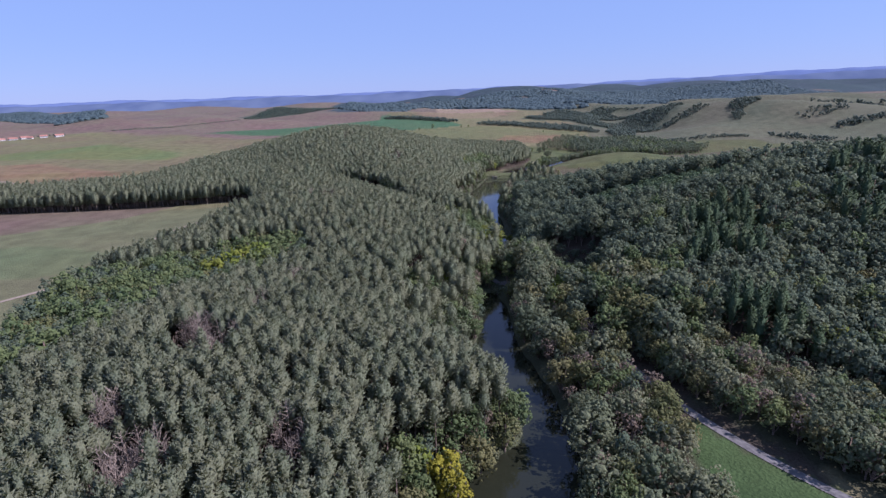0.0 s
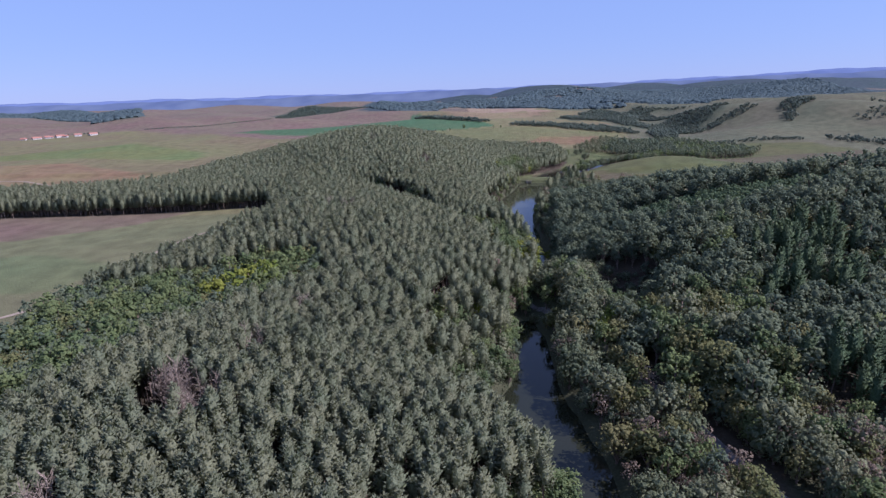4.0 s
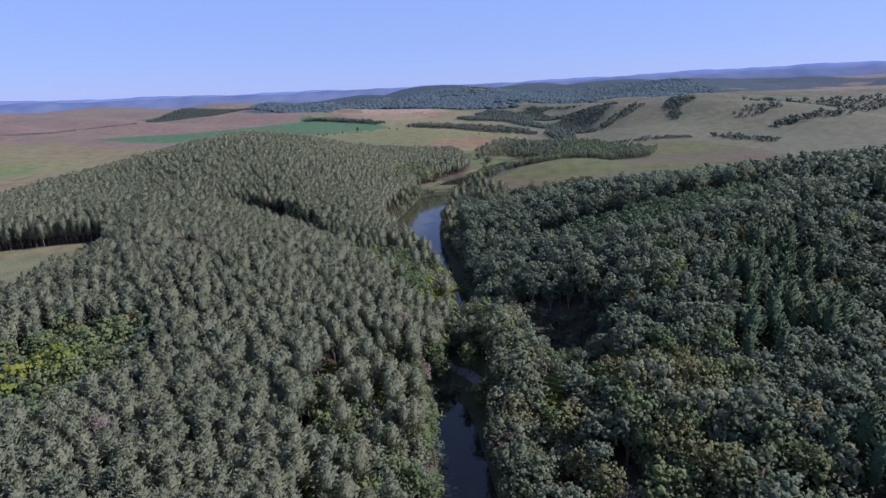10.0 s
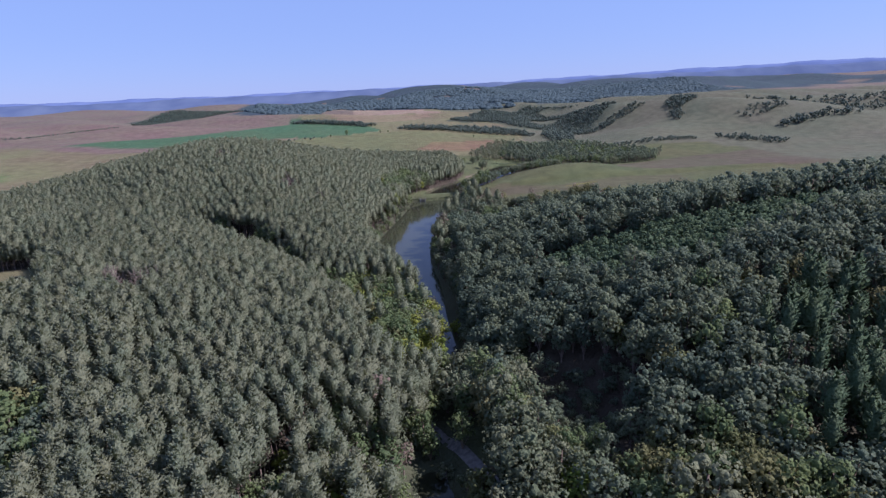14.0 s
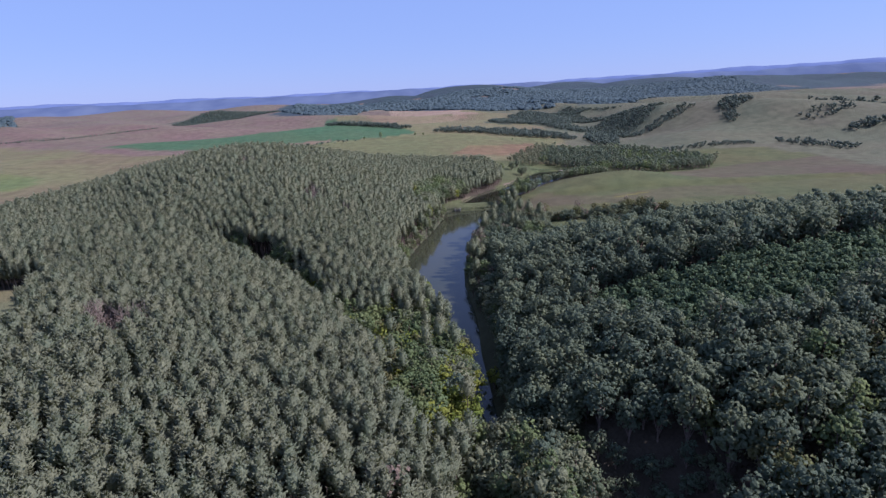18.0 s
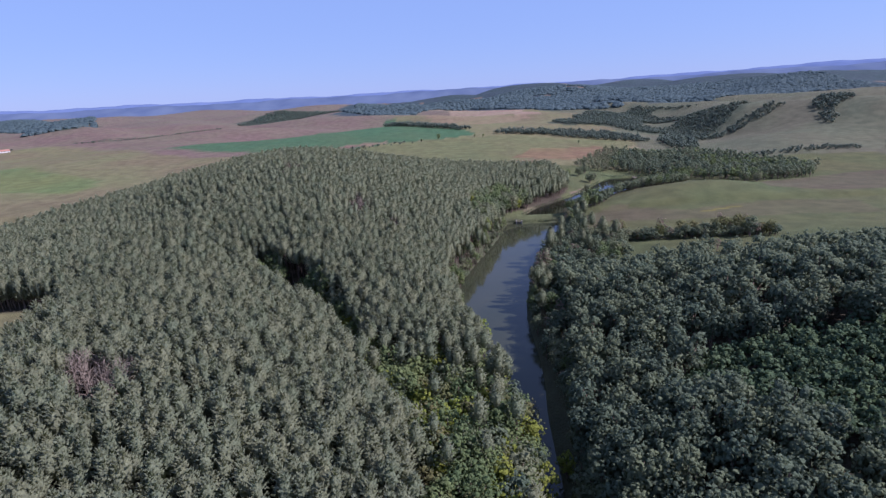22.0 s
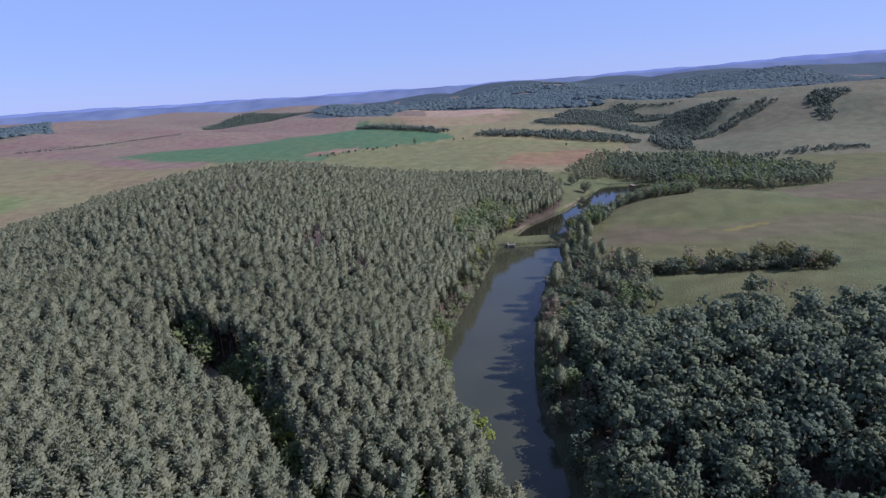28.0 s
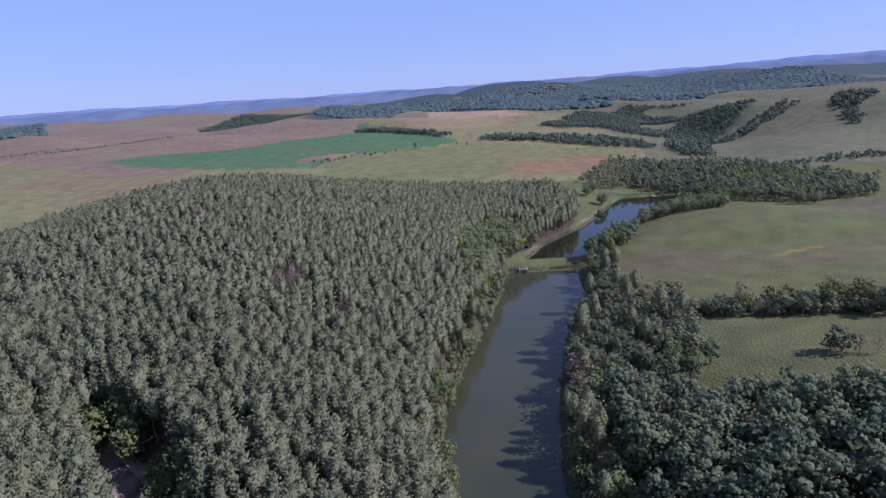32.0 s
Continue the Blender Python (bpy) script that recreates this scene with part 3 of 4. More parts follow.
def bare_shape(r, height=12.0, twigs=26):
    """A dead tree: stem and ascending branches."""
    parts = [cone(0.16, 0.04, (0, 0, -1), (r.uniform(-.4, .4), r.uniform(-.4, .4), height), 5)]
    for k in range(twigs):
        t = 0.35 + 0.6 * k / twigs
        a = k * 2.4 + r.uniform(-.4, .4)
        ln = (1.05 - t) * height * 0.28 + 0.5
        p = np.array([0, 0, t * height])
        q = p + np.array([math.cos(a) * ln, math.sin(a) * ln, ln * r.uniform(0.4, 1.1)])
        parts.append(cone(0.06, 0.02, p, q, 3))
        e = q + r.uniform(-0.7, 0.7, 3) + (0, 0, 0.4)
        parts.append(cone(0.035, 0.015, p * 0.4 + q * 0.6, e, 3))
    return join(parts)


def forest(name, shapes, xy, scale, mats, label, category):
    """Many trees in one mesh: crowns and trunks."""
    n = len(xy)
    pick = rng.integers(0, len(shapes), n)
    vs, fs, ids, tn, ns, k = [], [], [], [], [], 0
    z = land(xy[:, 0], xy[:, 1])
    tints = rng.random(n)
    for s, (crown, trunk) in enumerate(shapes):
        w = np.nonzero(pick == s)[0]
        if not len(w):
            continue
        a = rng.random(len(w)) * 2 * math.pi
        for part, (v, f, nr) in enumerate((crown, trunk)):
            ca_, sa = np.cos(a)[:, None], np.sin(a)[:, None]
            sc = scale[w][:, None]
            wide = sc * (0.88 + 0.24 * tints[w][:, None])
            x = (v[None, :, 0] * ca_ - v[None, :, 1] * sa) * wide + xy[w, 0:1]
            y = (v[None, :, 0] * sa + v[None, :, 1] * ca_) * wide + xy[w, 1:2]
            zz = v[None, :, 2] * sc + z[w][:, None]
            vs.append(np.stack([x, y, zz], -1).reshape(-1, 3))
            ns.append(np.stack([nr[None, :, 0] * ca_ - nr[None, :, 1] * sa, nr[None, :, 0] * sa + nr[None, :, 1] * ca_, nr[None, :, 2] + 0 * sa], -1).reshape(-1, 3))
            fs.append((f[None] + (np.arange(len(w)) * len(v))[:, None, None] + k).reshape(-1, 3))
            ids.append(np.full(len(w) * len(f), part))
            tn.append(np.repeat(tints[w], len(v)))
            k += len(w) * len(v)
    ob = build(name, np.concatenate(vs), np.concatenate(fs), mats, np.concatenate(ids), np.concatenate(tn), smooth=True, normals=np.concatenate(ns))
    return tagged(ob, label, category, kind="stuff")


class Kind:
    """One kind of tree: its shapes, and single trees of it with trunk and crown as parts."""
    def __init__(self, name, shapes, leaf, label, group, category="tree"):
        self.name, self.shapes, self.leaf, self.label, self.group, self.category, self.meshes, self.count, self.crowd = name, shapes, leaf, label, group, category, [], 0, []

    def plant(self, x, y, scale=1.0, label="", wide=1.0):
        if self.count >= 300 and not label:
            self.crowd.append((x, y, scale))
            return None
        self.count += 1
        if not self.meshes:
            for crown, trunk in self.shapes:
                pair = []
                for nm, (v, f, nr), mt in (("crown", crown, self.leaf), ("trunk", trunk, BARK)):
                    o = build(nm, v, f, [mt], smooth=True, normals=nr)
                    pair.append(o.data)
                    bpy.data.objects.remove(o)
                self.meshes.append(pair)
        cm, tm = self.meshes[int(rng.integers(0, len(self.meshes)))]
        base = new(self.name)
        base.empty_display_size = 0.5
        base.matrix_basis = Matrix.LocRotScale((x, y, float(land(x, y))), Euler((0, 0, rng.random() * 6.28)), (scale * wide, scale * wide, scale))
        for nm, me in (("crown", cm), ("trunk", tm)):
            o = new(nm, me)
            o.parent = base
        return tagged(base, label or self.label, self.category, self.group)


def scatter(x0, x1, y0, y1, step, jitter=0.42):
    """Places in uneven rows."""
    xs, ys = np.arange(x0, x1, step), np.arange(y0, y1, step * 0.87)
    X, Y = np.meshgrid(xs, ys)
    X = X + (np.arange(len(ys)) % 2)[:, None] * step / 2
    X, Y = X + rng.uniform(-jitter, jitter, X.shape) * step, Y + rng.uniform(-jitter, jitter, Y.shape) * step
    return np.stack([X.ravel(), Y.ravel()], 1)


def within(poly, step, jitter=0.42):
    xs, ys = [a for a, _ in poly], [b for _, b in poly]
    q = scatter(min(xs), max(xs), min(ys), max(ys), step, jitter)
    return q[inside_poly(q[:, 0], q[:, 1], poly)]


def off_water(q, gap):
    dl, dr = left_bank(q[:, 1]) - q[:, 0], q[:, 0] - right_bank(q[:, 1])
    return q[(dl > gap) | (dr > gap) | ((q[:, 1] > 244) & (q[:, 1] < 280) & (np.maximum(dl, dr) > -3))]


def seeds(k, f):
    return [f(np.random.default_rng(k + i), i) for i in range(5)]


ROAD = [(150, -60), (128, 10), (104, 58), (94, 72), (84, 88), (76, 100), (71, 107), (66, 116), (61, 126), (57, 135), (50, 155), (42, 180), (35, 203), (26, 222), (22, 233), (17, 248), (10, 261), (7, 268)]


RAVINE_TRACK = [(-84, 414), (-62, 396), (-44, 374), (-28, 346)]


def from_road(q):
    return from_line(q, ROAD)


def from_line(q, line):
    d = np.full(len(q), 1e9)
    for (x1, y1), (x2, y2) in zip(line, line[1:]):
        t = np.clip(((q[:, 0] - x1) * (x2 - x1) + (q[:, 1] - y1) * (y2 - y1)) / ((x2 - x1) ** 2 + (y2 - y1) ** 2), 0, 1)
        d = np.minimum(d, np.hypot(q[:, 0] - x1 - t * (x2 - x1), q[:, 1] - y1 - t * (y2 - y1)))
    return d


DAM_TREES = [(6, 520), (17, 514), (24, 545), (30, 565), (42, 578), (52, 592), (42, 606), (24, 596), (10, 565)]
MIXED_EDGE = [(-140, 140), (-112, 118), (-96, 150), (-84, 195), (-62, 222), (-72, 246), (-96, 246), (-120, 232), (-160, 216)]
YELLOW_BANK = [(-9, 300), (-16, 318), (-26, 330), (-22, 342), (6, 345), (24, 338), (26, 300), (24, 285), (17, 268), (6, 262), (-2, 272)]
RAVINE = [(-14, 318), (-25, 346), (-41, 374), (-58, 396), (-54, 400), (-36, 377), (-20, 350), (-8, 322)]
LEFT_MIX = [(-22, 165), (-12, 158), (-4, 178), (2, 200), (4, 226), (-2, 242), (-16, 244), (-26, 210)]
CLEARING = [(-84, 407), (-78, 411), (-67, 407), (-58, 400), (-53, 386), (-60, 379), (-72, 393)]
CLEARING_RIM = [(-86, 410), (-79, 416), (-72, 408), (-70, 402), (-78, 411), (-84, 407)]

pines_near = seeds(100, lambda r, i: pine_shape(r, 300, 16.2 + i % 3 * 0.6, 2.3, 0.5, 0.66))
pines_mid = seeds(120, lambda r, i: pine_shape(r, 130, 16.2 + i % 3 * 0.6, 2.1, 0.57, 0.8))
pines_edge = seeds(130, lambda r, i: pine_shape(r, 110, 15.5 + i % 3 * 0.6, 2.3, 0.3, 1.0))
pines_far = seeds(140, lambda r, i: pine_shape(r, 40, 16.2 + i % 3 * 0.6, 1.95, 0.58, 1.1))
oaks_near = seeds(200, lambda r, i: leafy_shape(r, 460, 14 + i % 3, 3.6, 11, 0.7, 0.1))
oaks_mid = seeds(210, lambda r, i: leafy_shape(r, 290, 14 + i % 3, 3.6, 9, 0.84, 0.1))
oaks_far = seeds(220, lambda r, i: leafy_shape(r, 60, 14 + i % 3, 3.7, 5, 1.5, 0.05))
low = seeds(240, lambda r, i: leafy_shape(r, 90, 7, 2.5, 5, 0.8))
tiny = seeds(260, lambda r, i: leafy_shape(r, 20, 8, 4.4, 4, 1.5, 0.0, 0.7))

PINES = Kind("pine_tree", pines_near, PINE, "tall grey-green pine in a dense plantation", "pines on the lake slope")
OAKS = Kind("oak_tree", oaks_near, OAK, "dark green oak on the hillside", "oaks on the hill")
WILLOWS = Kind("willow_tree", seeds(300, lambda r, i: leafy_shape(r, 720, 10, 4.0, 13, 0.5, 0.02, 0.42, 0.25)), WILLOW, "broad grey-green willow near the water", "willows by the ponds")
ALDERS = Kind("alder_tree", seeds(320, lambda r, i: leafy_shape(r, 380, 10, 2.7, 9, 0.52, 0.03)), OAK, "dark green alder on the bank", "alders on the banks")
GREENS = Kind("ash_tree", seeds(340, lambda r, i: leafy_shape(r, 420, 11, 3.0, 10, 0.52, 0.03)), THICKET, "fresh green broadleaf tree among the pines", "broadleaf trees at the wood's edge")
GOLDS = Kind("maple_tree", seeds(360, lambda r, i: leafy_shape(r, 300, 9, 2.8, 8, 0.62, 0.1)), YELLOW, "yellow-green maple turning in autumn", "autumn maples")
DRIES = Kind("birch_tree", seeds(380, lambda r, i: leafy_shape(r, 220, 9, 2.3, 7, 0.42, 0.15, 0.0)), RUSSET, "half-bare tree with dry russet twigs", "dry trees")
BRIGHTS = Kind("golden_maple", seeds(370, lambda r, i: leafy_shape(r, 420, 9, 2.8, 9, 0.52, 0.1)), GOLDEN, "bright yellow autumn maple above the pond", "golden maples")
OLIVES = Kind("elm_tree", seeds(390, lambda r, i: leafy_shape(r, 600, 9, 3.1, 11, 0.44, 0.02, 0.42)), OLIVE, "olive-brown broadleaf tree beside the track", "olive trees by the track")
BUSHES = Kind("bush", seeds(400, lambda r, i: leafy_shape(r, 200, 4.2, 2.2, 6, 0.5, 0.02)), WILLOW, "rounded grey-green bush on the bank", "bushes", "bush")
DARKS = Kind("hawthorn_bush", seeds(420, lambda r, i: leafy_shape(r, 200, 5, 2.4, 6, 0.52, 0.02)), OAK, "dark hawthorn bush on the meadow", "hawthorn hedge", "bush")

# bare patches among the pines
BARE = [(-69, 136, 6), (-66, 92, 6), (-77, 142, 5), (-61, 190, 4), (-66, 160, 3.5), (-78, 104, 4), (-40, 100, 4), (-72, 300, 5), (-82, 306, 4), (-48, 470, 5), (-30, 460, 4), (-96, 512, 5)]
p = off_water(within(PINE_WOOD, 3.05, 0.33), 3.8)
hold = np.ones(len(p), bool)
for zone in (MIXED_EDGE, CLEARING, CLEARING_RIM, DAM_TREES):
    hold &= ~inside_poly(p[:, 0], p[:, 1], zone)
hold &= ~inside_poly(p[:, 0], p[:, 1], YELLOW_BANK) | (rng.random(len(p)) < 0.05 + 0.5 * sm(322, 342, p[:, 1]))
hold &= ~inside_poly(p[:, 0], p[:, 1], LEFT_MIX) | (rng.random(len(p)) < 0.28)
hold &= p[:, 0] < left_bank(p[:, 1])
hold &= np.hypot(p[:, 0] + 13, p[:, 1] - 105) > 8
hold &= (from_line(p, RAVINE_TRACK) > np.where(p[:, 1] > 385, 4.2, 2.2))
for bx, by, br in BARE:
    hold &= (np.hypot(p[:, 0] - bx, (p[:, 1] - by + 3) * 0.8) > br + 1.5) | (rng.random(len(p)) < 0.08)
p = p[hold]
near = (p[:, 0] > -62) & (p[:, 1] > 150) & (p[:, 1] < 262) & (rng.random(len(p)) < 0.75)
single, rest = p[near][:300], np.concatenate([p[near][300:], p[~near]])
for x, y in single:
    PINES.plant(x, y, rng.uniform(0.84, 1.12), wide=rng.uniform(0.9, 1.15))
edge = np.zeros(len(rest), bool)
for ex, ey in ((-8, 0), (0, -8), (-6, -6), (6, -6)):
    edge |= ~inside_poly(rest[:, 0] + ex, rest[:, 1] + ey, PINE_WOOD)
edge |= from_line(rest, RAVINE_TRACK) < 5.5
forest("pine_forest", pines_edge, rest[edge], rng.uniform(0.75, 1.05, edge.sum()), [PINE, BARK], "pines branched to the ground along the field edge", "pine forest")
rest = rest[~edge]
mid = (rest[:, 1] < 450) & (rest[:, 0] > -150) & (rest[:, 1] > 78)
forest("pine_forest", pines_mid, rest[mid], rng.uniform(0.86, 1.1, mid.sum()), [PINE, BARK], "dense grey-green pine plantation on a hillside", "pine forest")
forest("pine_forest", pines_far, rest[~mid], rng.uniform(0.86, 1.1, (~mid).sum()), [PINE, BARK], "grey-green pine wood covering the hill above the lake", "pine forest")

DEAD = []
for i in range(4):
    o = build("branches", *bare_shape(np.random.default_rng(500 + i), 13 + i), [DEADWOOD])
    DEAD.append(o.data)
    bpy.data.objects.remove(o)


def dead_tree(x, y, scale=1.0):
    o = new("dead_tree", DEAD[int(rng.integers(0, 4))])
    o.matrix_basis = Matrix.LocRotScale((x, y, float(land(x, y))), Euler((0, 0, rng.random() * 6.28)), (scale,) * 3)
    return tagged(o, "bare dead tree with pale reddish trunk", "dead tree", "dead trees among the pines")


for bx, by, br in BARE:
    for k in range(int(br * 3.2)):
        a, d = rng.random() * 6.28, br * rng.random() ** 0.5
        dead_tree(bx + d * math.cos(a), by + d * math.sin(a), rng.uniform(0.85, 1.1))

# oak hill
p = off_water(within(OAK_WOOD, 5.6), 2)
p = p[~inside_poly(p[:, 0], p[:, 1], THICKET_STAND) & (from_road(p) > 6) & (p[:, 0] > right_bank(p[:, 1]) + 2)]
GULLY = [(40, 226), (58, 227), (66, 238), (63, 251), (50, 256), (39, 246)]
p = p[~inside_poly(p[:, 0], p[:, 1], GULLY)]
FOOT_SPRUCES = [(66, 152), (86, 140), (104, 150), (98, 172), (76, 172)]
CONIFERS = [(84, 200), (118, 205), (132, 240), (112, 258), (92, 236)]
RIDGE_PINES = [(150, 190), (345, 170), (345, 300), (190, 290), (160, 240)]
con = inside_poly(p[:, 0], p[:, 1], FOOT_SPRUCES) & (rng.random(len(p)) < 0.8) | inside_poly(p[:, 0], p[:, 1], CONIFERS) & (rng.random(len(p)) < 0.6) | inside_poly(p[:, 0], p[:, 1], RIDGE_PINES) & (rng.random(len(p)) < 0.45)
forest("spruces", pines_edge, p[con], rng.uniform(0.9, 1.3, con.sum()), [STAND, BARK], "dark conifers scattered through the oak wood", "conifers")
p = p[~con]
grey = (rng.random(len(p)) < 0.10) | inside_poly(p[:, 0], p[:, 1], [(46, 182), (66, 180), (78, 196), (70, 214), (52, 214)])
for x, y in p[grey & (p[:, 0] < 190)][:120]:
    (OLIVES if rng.random() < 0.6 else GREENS).plant(x, y, rng.uniform(1.3, 1.7), wide=0.85)
p = p[~(grey & (p[:, 0] < 190))]
near = (p[:, 0] < 118) & (p[:, 1] > 215) & (p[:, 1] < 345)
single, rest = p[near][:300], np.concatenate([p[near][300:], p[~near]])
for x, y in single:
    OAKS.plant(x, y, rng.uniform(0.88, 1.2), wide=rng.uniform(0.9, 1.15))
mid = (rest[:, 0] < 170) & (rest[:, 1] > 130)
forest("oak_forest", oaks_mid, rest[mid], rng.uniform(0.88, 1.2, mid.sum()), [OAK, BARK], "dark green oak wood on a hillside", "oak forest")
forest("oak_forest", oaks_far, rest[~mid], rng.uniform(0.88, 1.2, (~mid).sum()), [OAK, BARK], "dark oak wood along the ridge", "oak forest")
p = within(THICKET_STAND, 3.3)
forest("thicket", low, p, rng.uniform(0.85, 1.15, len(p)), [STAND, BARK], "even stand of young green trees", "thicket")


def grove(poly, step, kinds, lo=0.8, hi=1.2, gap=1.5, road=4.0):
    """A mixed strip: kinds is a list of (kind, weight)."""
    q = off_water(within(poly, step), gap)
    q = q[from_road(q) > road]
    if poly is not GULLY:
        q = q[~inside_poly(q[:, 0], q[:, 1], GULLY)]
    w = np.array([b for _, b in kinds], float)
    for x, y in q:
        kinds[int(rng.choice(len(kinds), p=w / w.sum()))][0].plant(x, y, rng.uniform(lo, hi), wide=rng.uniform(0.85, 1.2))


# banks of the lower pond and the road
grove([(12, 4), (24, 60), (26, 128), (17, 185), (17, 222), (24, 232), (36, 205), (44, 176), (52, 150), (53, 132), (49, 118), (46, 96), (42, 60), (34, 0)], 5.4, [(WILLOWS, 4), (ALDERS, 3), (DRIES, 3), (OLIVES, 4), (GREENS, 1)], 0.7, 1.45)
grove([(60, 142), (70, 124), (80, 108), (92, 90), (100, 74), (128, 62), (140, 96), (110, 126), (82, 158), (62, 178), (48, 205), (44, 196)], 4.5, [(WILLOWS, 5), (ALDERS, 2), (DRIES, 3), (OLIVES, 5), (GREENS, 1)], 0.8, 1.25, 1.5, 2.8)
grove([(44, 196), (58, 184), (36, 232), (30, 262), (26, 280), (14, 282), (24, 250), (34, 224)], 5.6, [(WILLOWS, 4), (GREENS, 3), (ALDERS, 2)], 1.0, 1.4, 1.5, 3.6)
grove([(0, 225), (9, 236), (14, 240), (17, 236), (20, 240), (8, 262), (0, 268), (-8, 250)], 4.5, [(GREENS, 4), (BUSHES, 1), (DRIES, 1), (WILLOWS, 3)], 0.9, 1.25, 0.5, 3.2)
grove([(60, 142), (68, 160), (62, 185), (54, 205), (46, 228), (38, 250), (31, 278), (24, 278), (26, 255), (33, 230), (40, 204), (47, 180), (54, 156)], 5.4, [(WILLOWS, 4), (GREENS, 2), (ALDERS, 4), (OLIVES, 2)], 0.7, 1.15, 1.5, 3.0)
# left bank fringe
grove([(-20, 100), (-4, 110), (8, 119), (13, 128), (10, 139), (-2, 150), (-6, 164), (-6, 176), (3, 188), (6, 200), (7, 226), (0, 226), (-3, 200), (-12, 180), (-14, 160), (-6, 145), (-2, 134), (-10, 120), (-24, 112)], 4.2, [(GREENS, 4), (ALDERS, 3), (DRIES, 1), (BUSHES, 2)], 0.75, 1.1, -0.5)
grove([(30, 264), (42, 262), (46, 272), (38, 305), (31, 314), (29, 288)], 4.4, [(ALDERS, 6), (OAKS, 3), (WILLOWS, 1)], 0.85, 1.15, 1.0)
grove([(38, 222), (52, 222), (50, 250), (42, 264), (35, 262), (36, 240)], 4.4, [(ALDERS, 6), (GREENS, 1), (BUSHES, 1)], 0.65, 0.95, 1.0)
grove(GULLY, 4.0, [(ALDERS, 3), (DARKS, 5)], 0.5, 0.8, 1.0)
grove(YELLOW_BANK, 4.6, [(GREENS, 5), (GOLDS, 4), (OLIVES, 4), (ALDERS, 1), (WILLOWS, 1)], 1.0, 1.4, 1.0)
grove(RAVINE, 4.6, [(GREENS, 5), (OLIVES, 3), (ALDERS, 2), (GOLDS, 1)], 1.1, 1.5, 2)
grove([(-61, 391), (-46, 370), (-30, 343), (-24, 347), (-40, 375), (-56, 397)], 3.9, [(GREENS, 5), (BUSHES, 3), (OLIVES, 2)], 0.75, 1.15, 2)
grove([(-67, 407), (-58, 400), (-53, 386), (-60, 379), (-62, 390)], 3.8, [(BUSHES, 3), (GREENS, 2)], 0.45, 0.75, 2)
grove(CLEARING_RIM, 3.6, [(GREENS, 4), (BUSHES, 2), (ALDERS, 1)], 0.7, 1.3, 2)
grove(LEFT_MIX, 4.8, [(GREENS, 4), (WILLOWS, 3), (GOLDS, 1), (DRIES, 1)], 0.8, 1.2, 1.0)
grove(MIXED_EDGE, 4.7, [(GREENS, 4), (ALDERS, 6), (OLIVES, 2)], 1.25, 1.65, 2)
grove([(26, 326), (17, 365), (10, 398), (6, 430), (6, 446), (12, 478), (22, 510), (34, 562), (24, 562), (12, 512), (3, 478), (-3, 446), (-3, 430), (2, 398), (8, 365)], 3.2, [(BUSHES, 5), (GREENS, 3), (DRIES, 1), (PINES, 2)], 0.65, 0.95, -0.8)
# right bank of the lake
grove([(31, 300), (31, 400), (36, 440), (47, 484), (68, 528), (74, 560), (82, 556), (80, 530), (76, 505), (84, 480), (84, 462), (82, 442), (66, 436), (50, 432), (46, 405), (40, 360), (36, 320)], 4.2, [(ALDERS, 6), (WILLOWS, 1), (GREENS, 1), (DRIES, 1), (BUSHES, 1), (PINES, 1)], 0.75, 1.1, 1.2)
# meadow hedge and single bushes
HEDGE = [(72, 484), (88, 478), (104, 474), (122, 468), (143, 461), (158, 456), (164, 470), (148, 477), (124, 482), (104, 487), (86, 497), (74, 504)]
grove(HEDGE, 4.0, [(DARKS, 5), (BUSHES, 2), (DRIES, 1), (OLIVES, 1), (ALDERS, 1)], 0.85, 1.35)
for x, y, k, sc in ((134, 471, OLIVES, 1.0), (139, 474, OLIVES, 1.15), (144, 468, OLIVES, 0.95), (149, 470, WILLOWS, 0.75), (128, 470, ALDERS, 0.9), (124, 468, ALDERS, 0.8), (119, 471, ALDERS, 0.85), (154, 464, OLIVES, 0.8),
                    (92, 480, WILLOWS, 0.75), (97, 479, WILLOWS, 0.7), (112, 473, DRIES, 0.8)):
    k.plant(x, y, sc)
for x, y, k, sc in ((116, 438, DARKS, 1.6), (113.5, 439, DARKS, 1.1), (119.5, 436, DRIES, 0.75), (123, 434, DRIES, 0.6), (128, 424, DARKS, 0.6), (90, 526, DRIES, 0.4), (96, 521, BUSHES, 0.4)):
    k.plant(x, y, sc)
# upper pond
grove([(72, 572), (80, 564), (98, 572), (112, 600), (104, 604), (92, 592), (78, 578)], 4.6, [(GREENS, 4), (ALDERS, 3)], 0.75, 1.0, 0.5)
grove([(112, 606), (126, 622), (150, 632), (186, 646), (196, 660), (184, 674), (160, 668), (148, 660), (128, 640)], 4.6, [(ALDERS, 4), (WILLOWS, 3), (GREENS, 2)], 0.65, 0.95, 1)
grove(DAM_TREES, 4.4, [(GOLDS, 1), (GREENS, 5), (WILLOWS, 4)], 1.15, 1.6, 1)
for x, y, sc in ((90, 580, 1.2), (96, 586, 1.3), (88, 575, 1.0), (102, 592, 1.25), (97, 579, 1.15), (105, 587, 1.1), (80, 571, 1.0), (110, 597, 1.1)):
    (GREENS if sc > 1.15 else ALDERS).plant(x, y, sc)
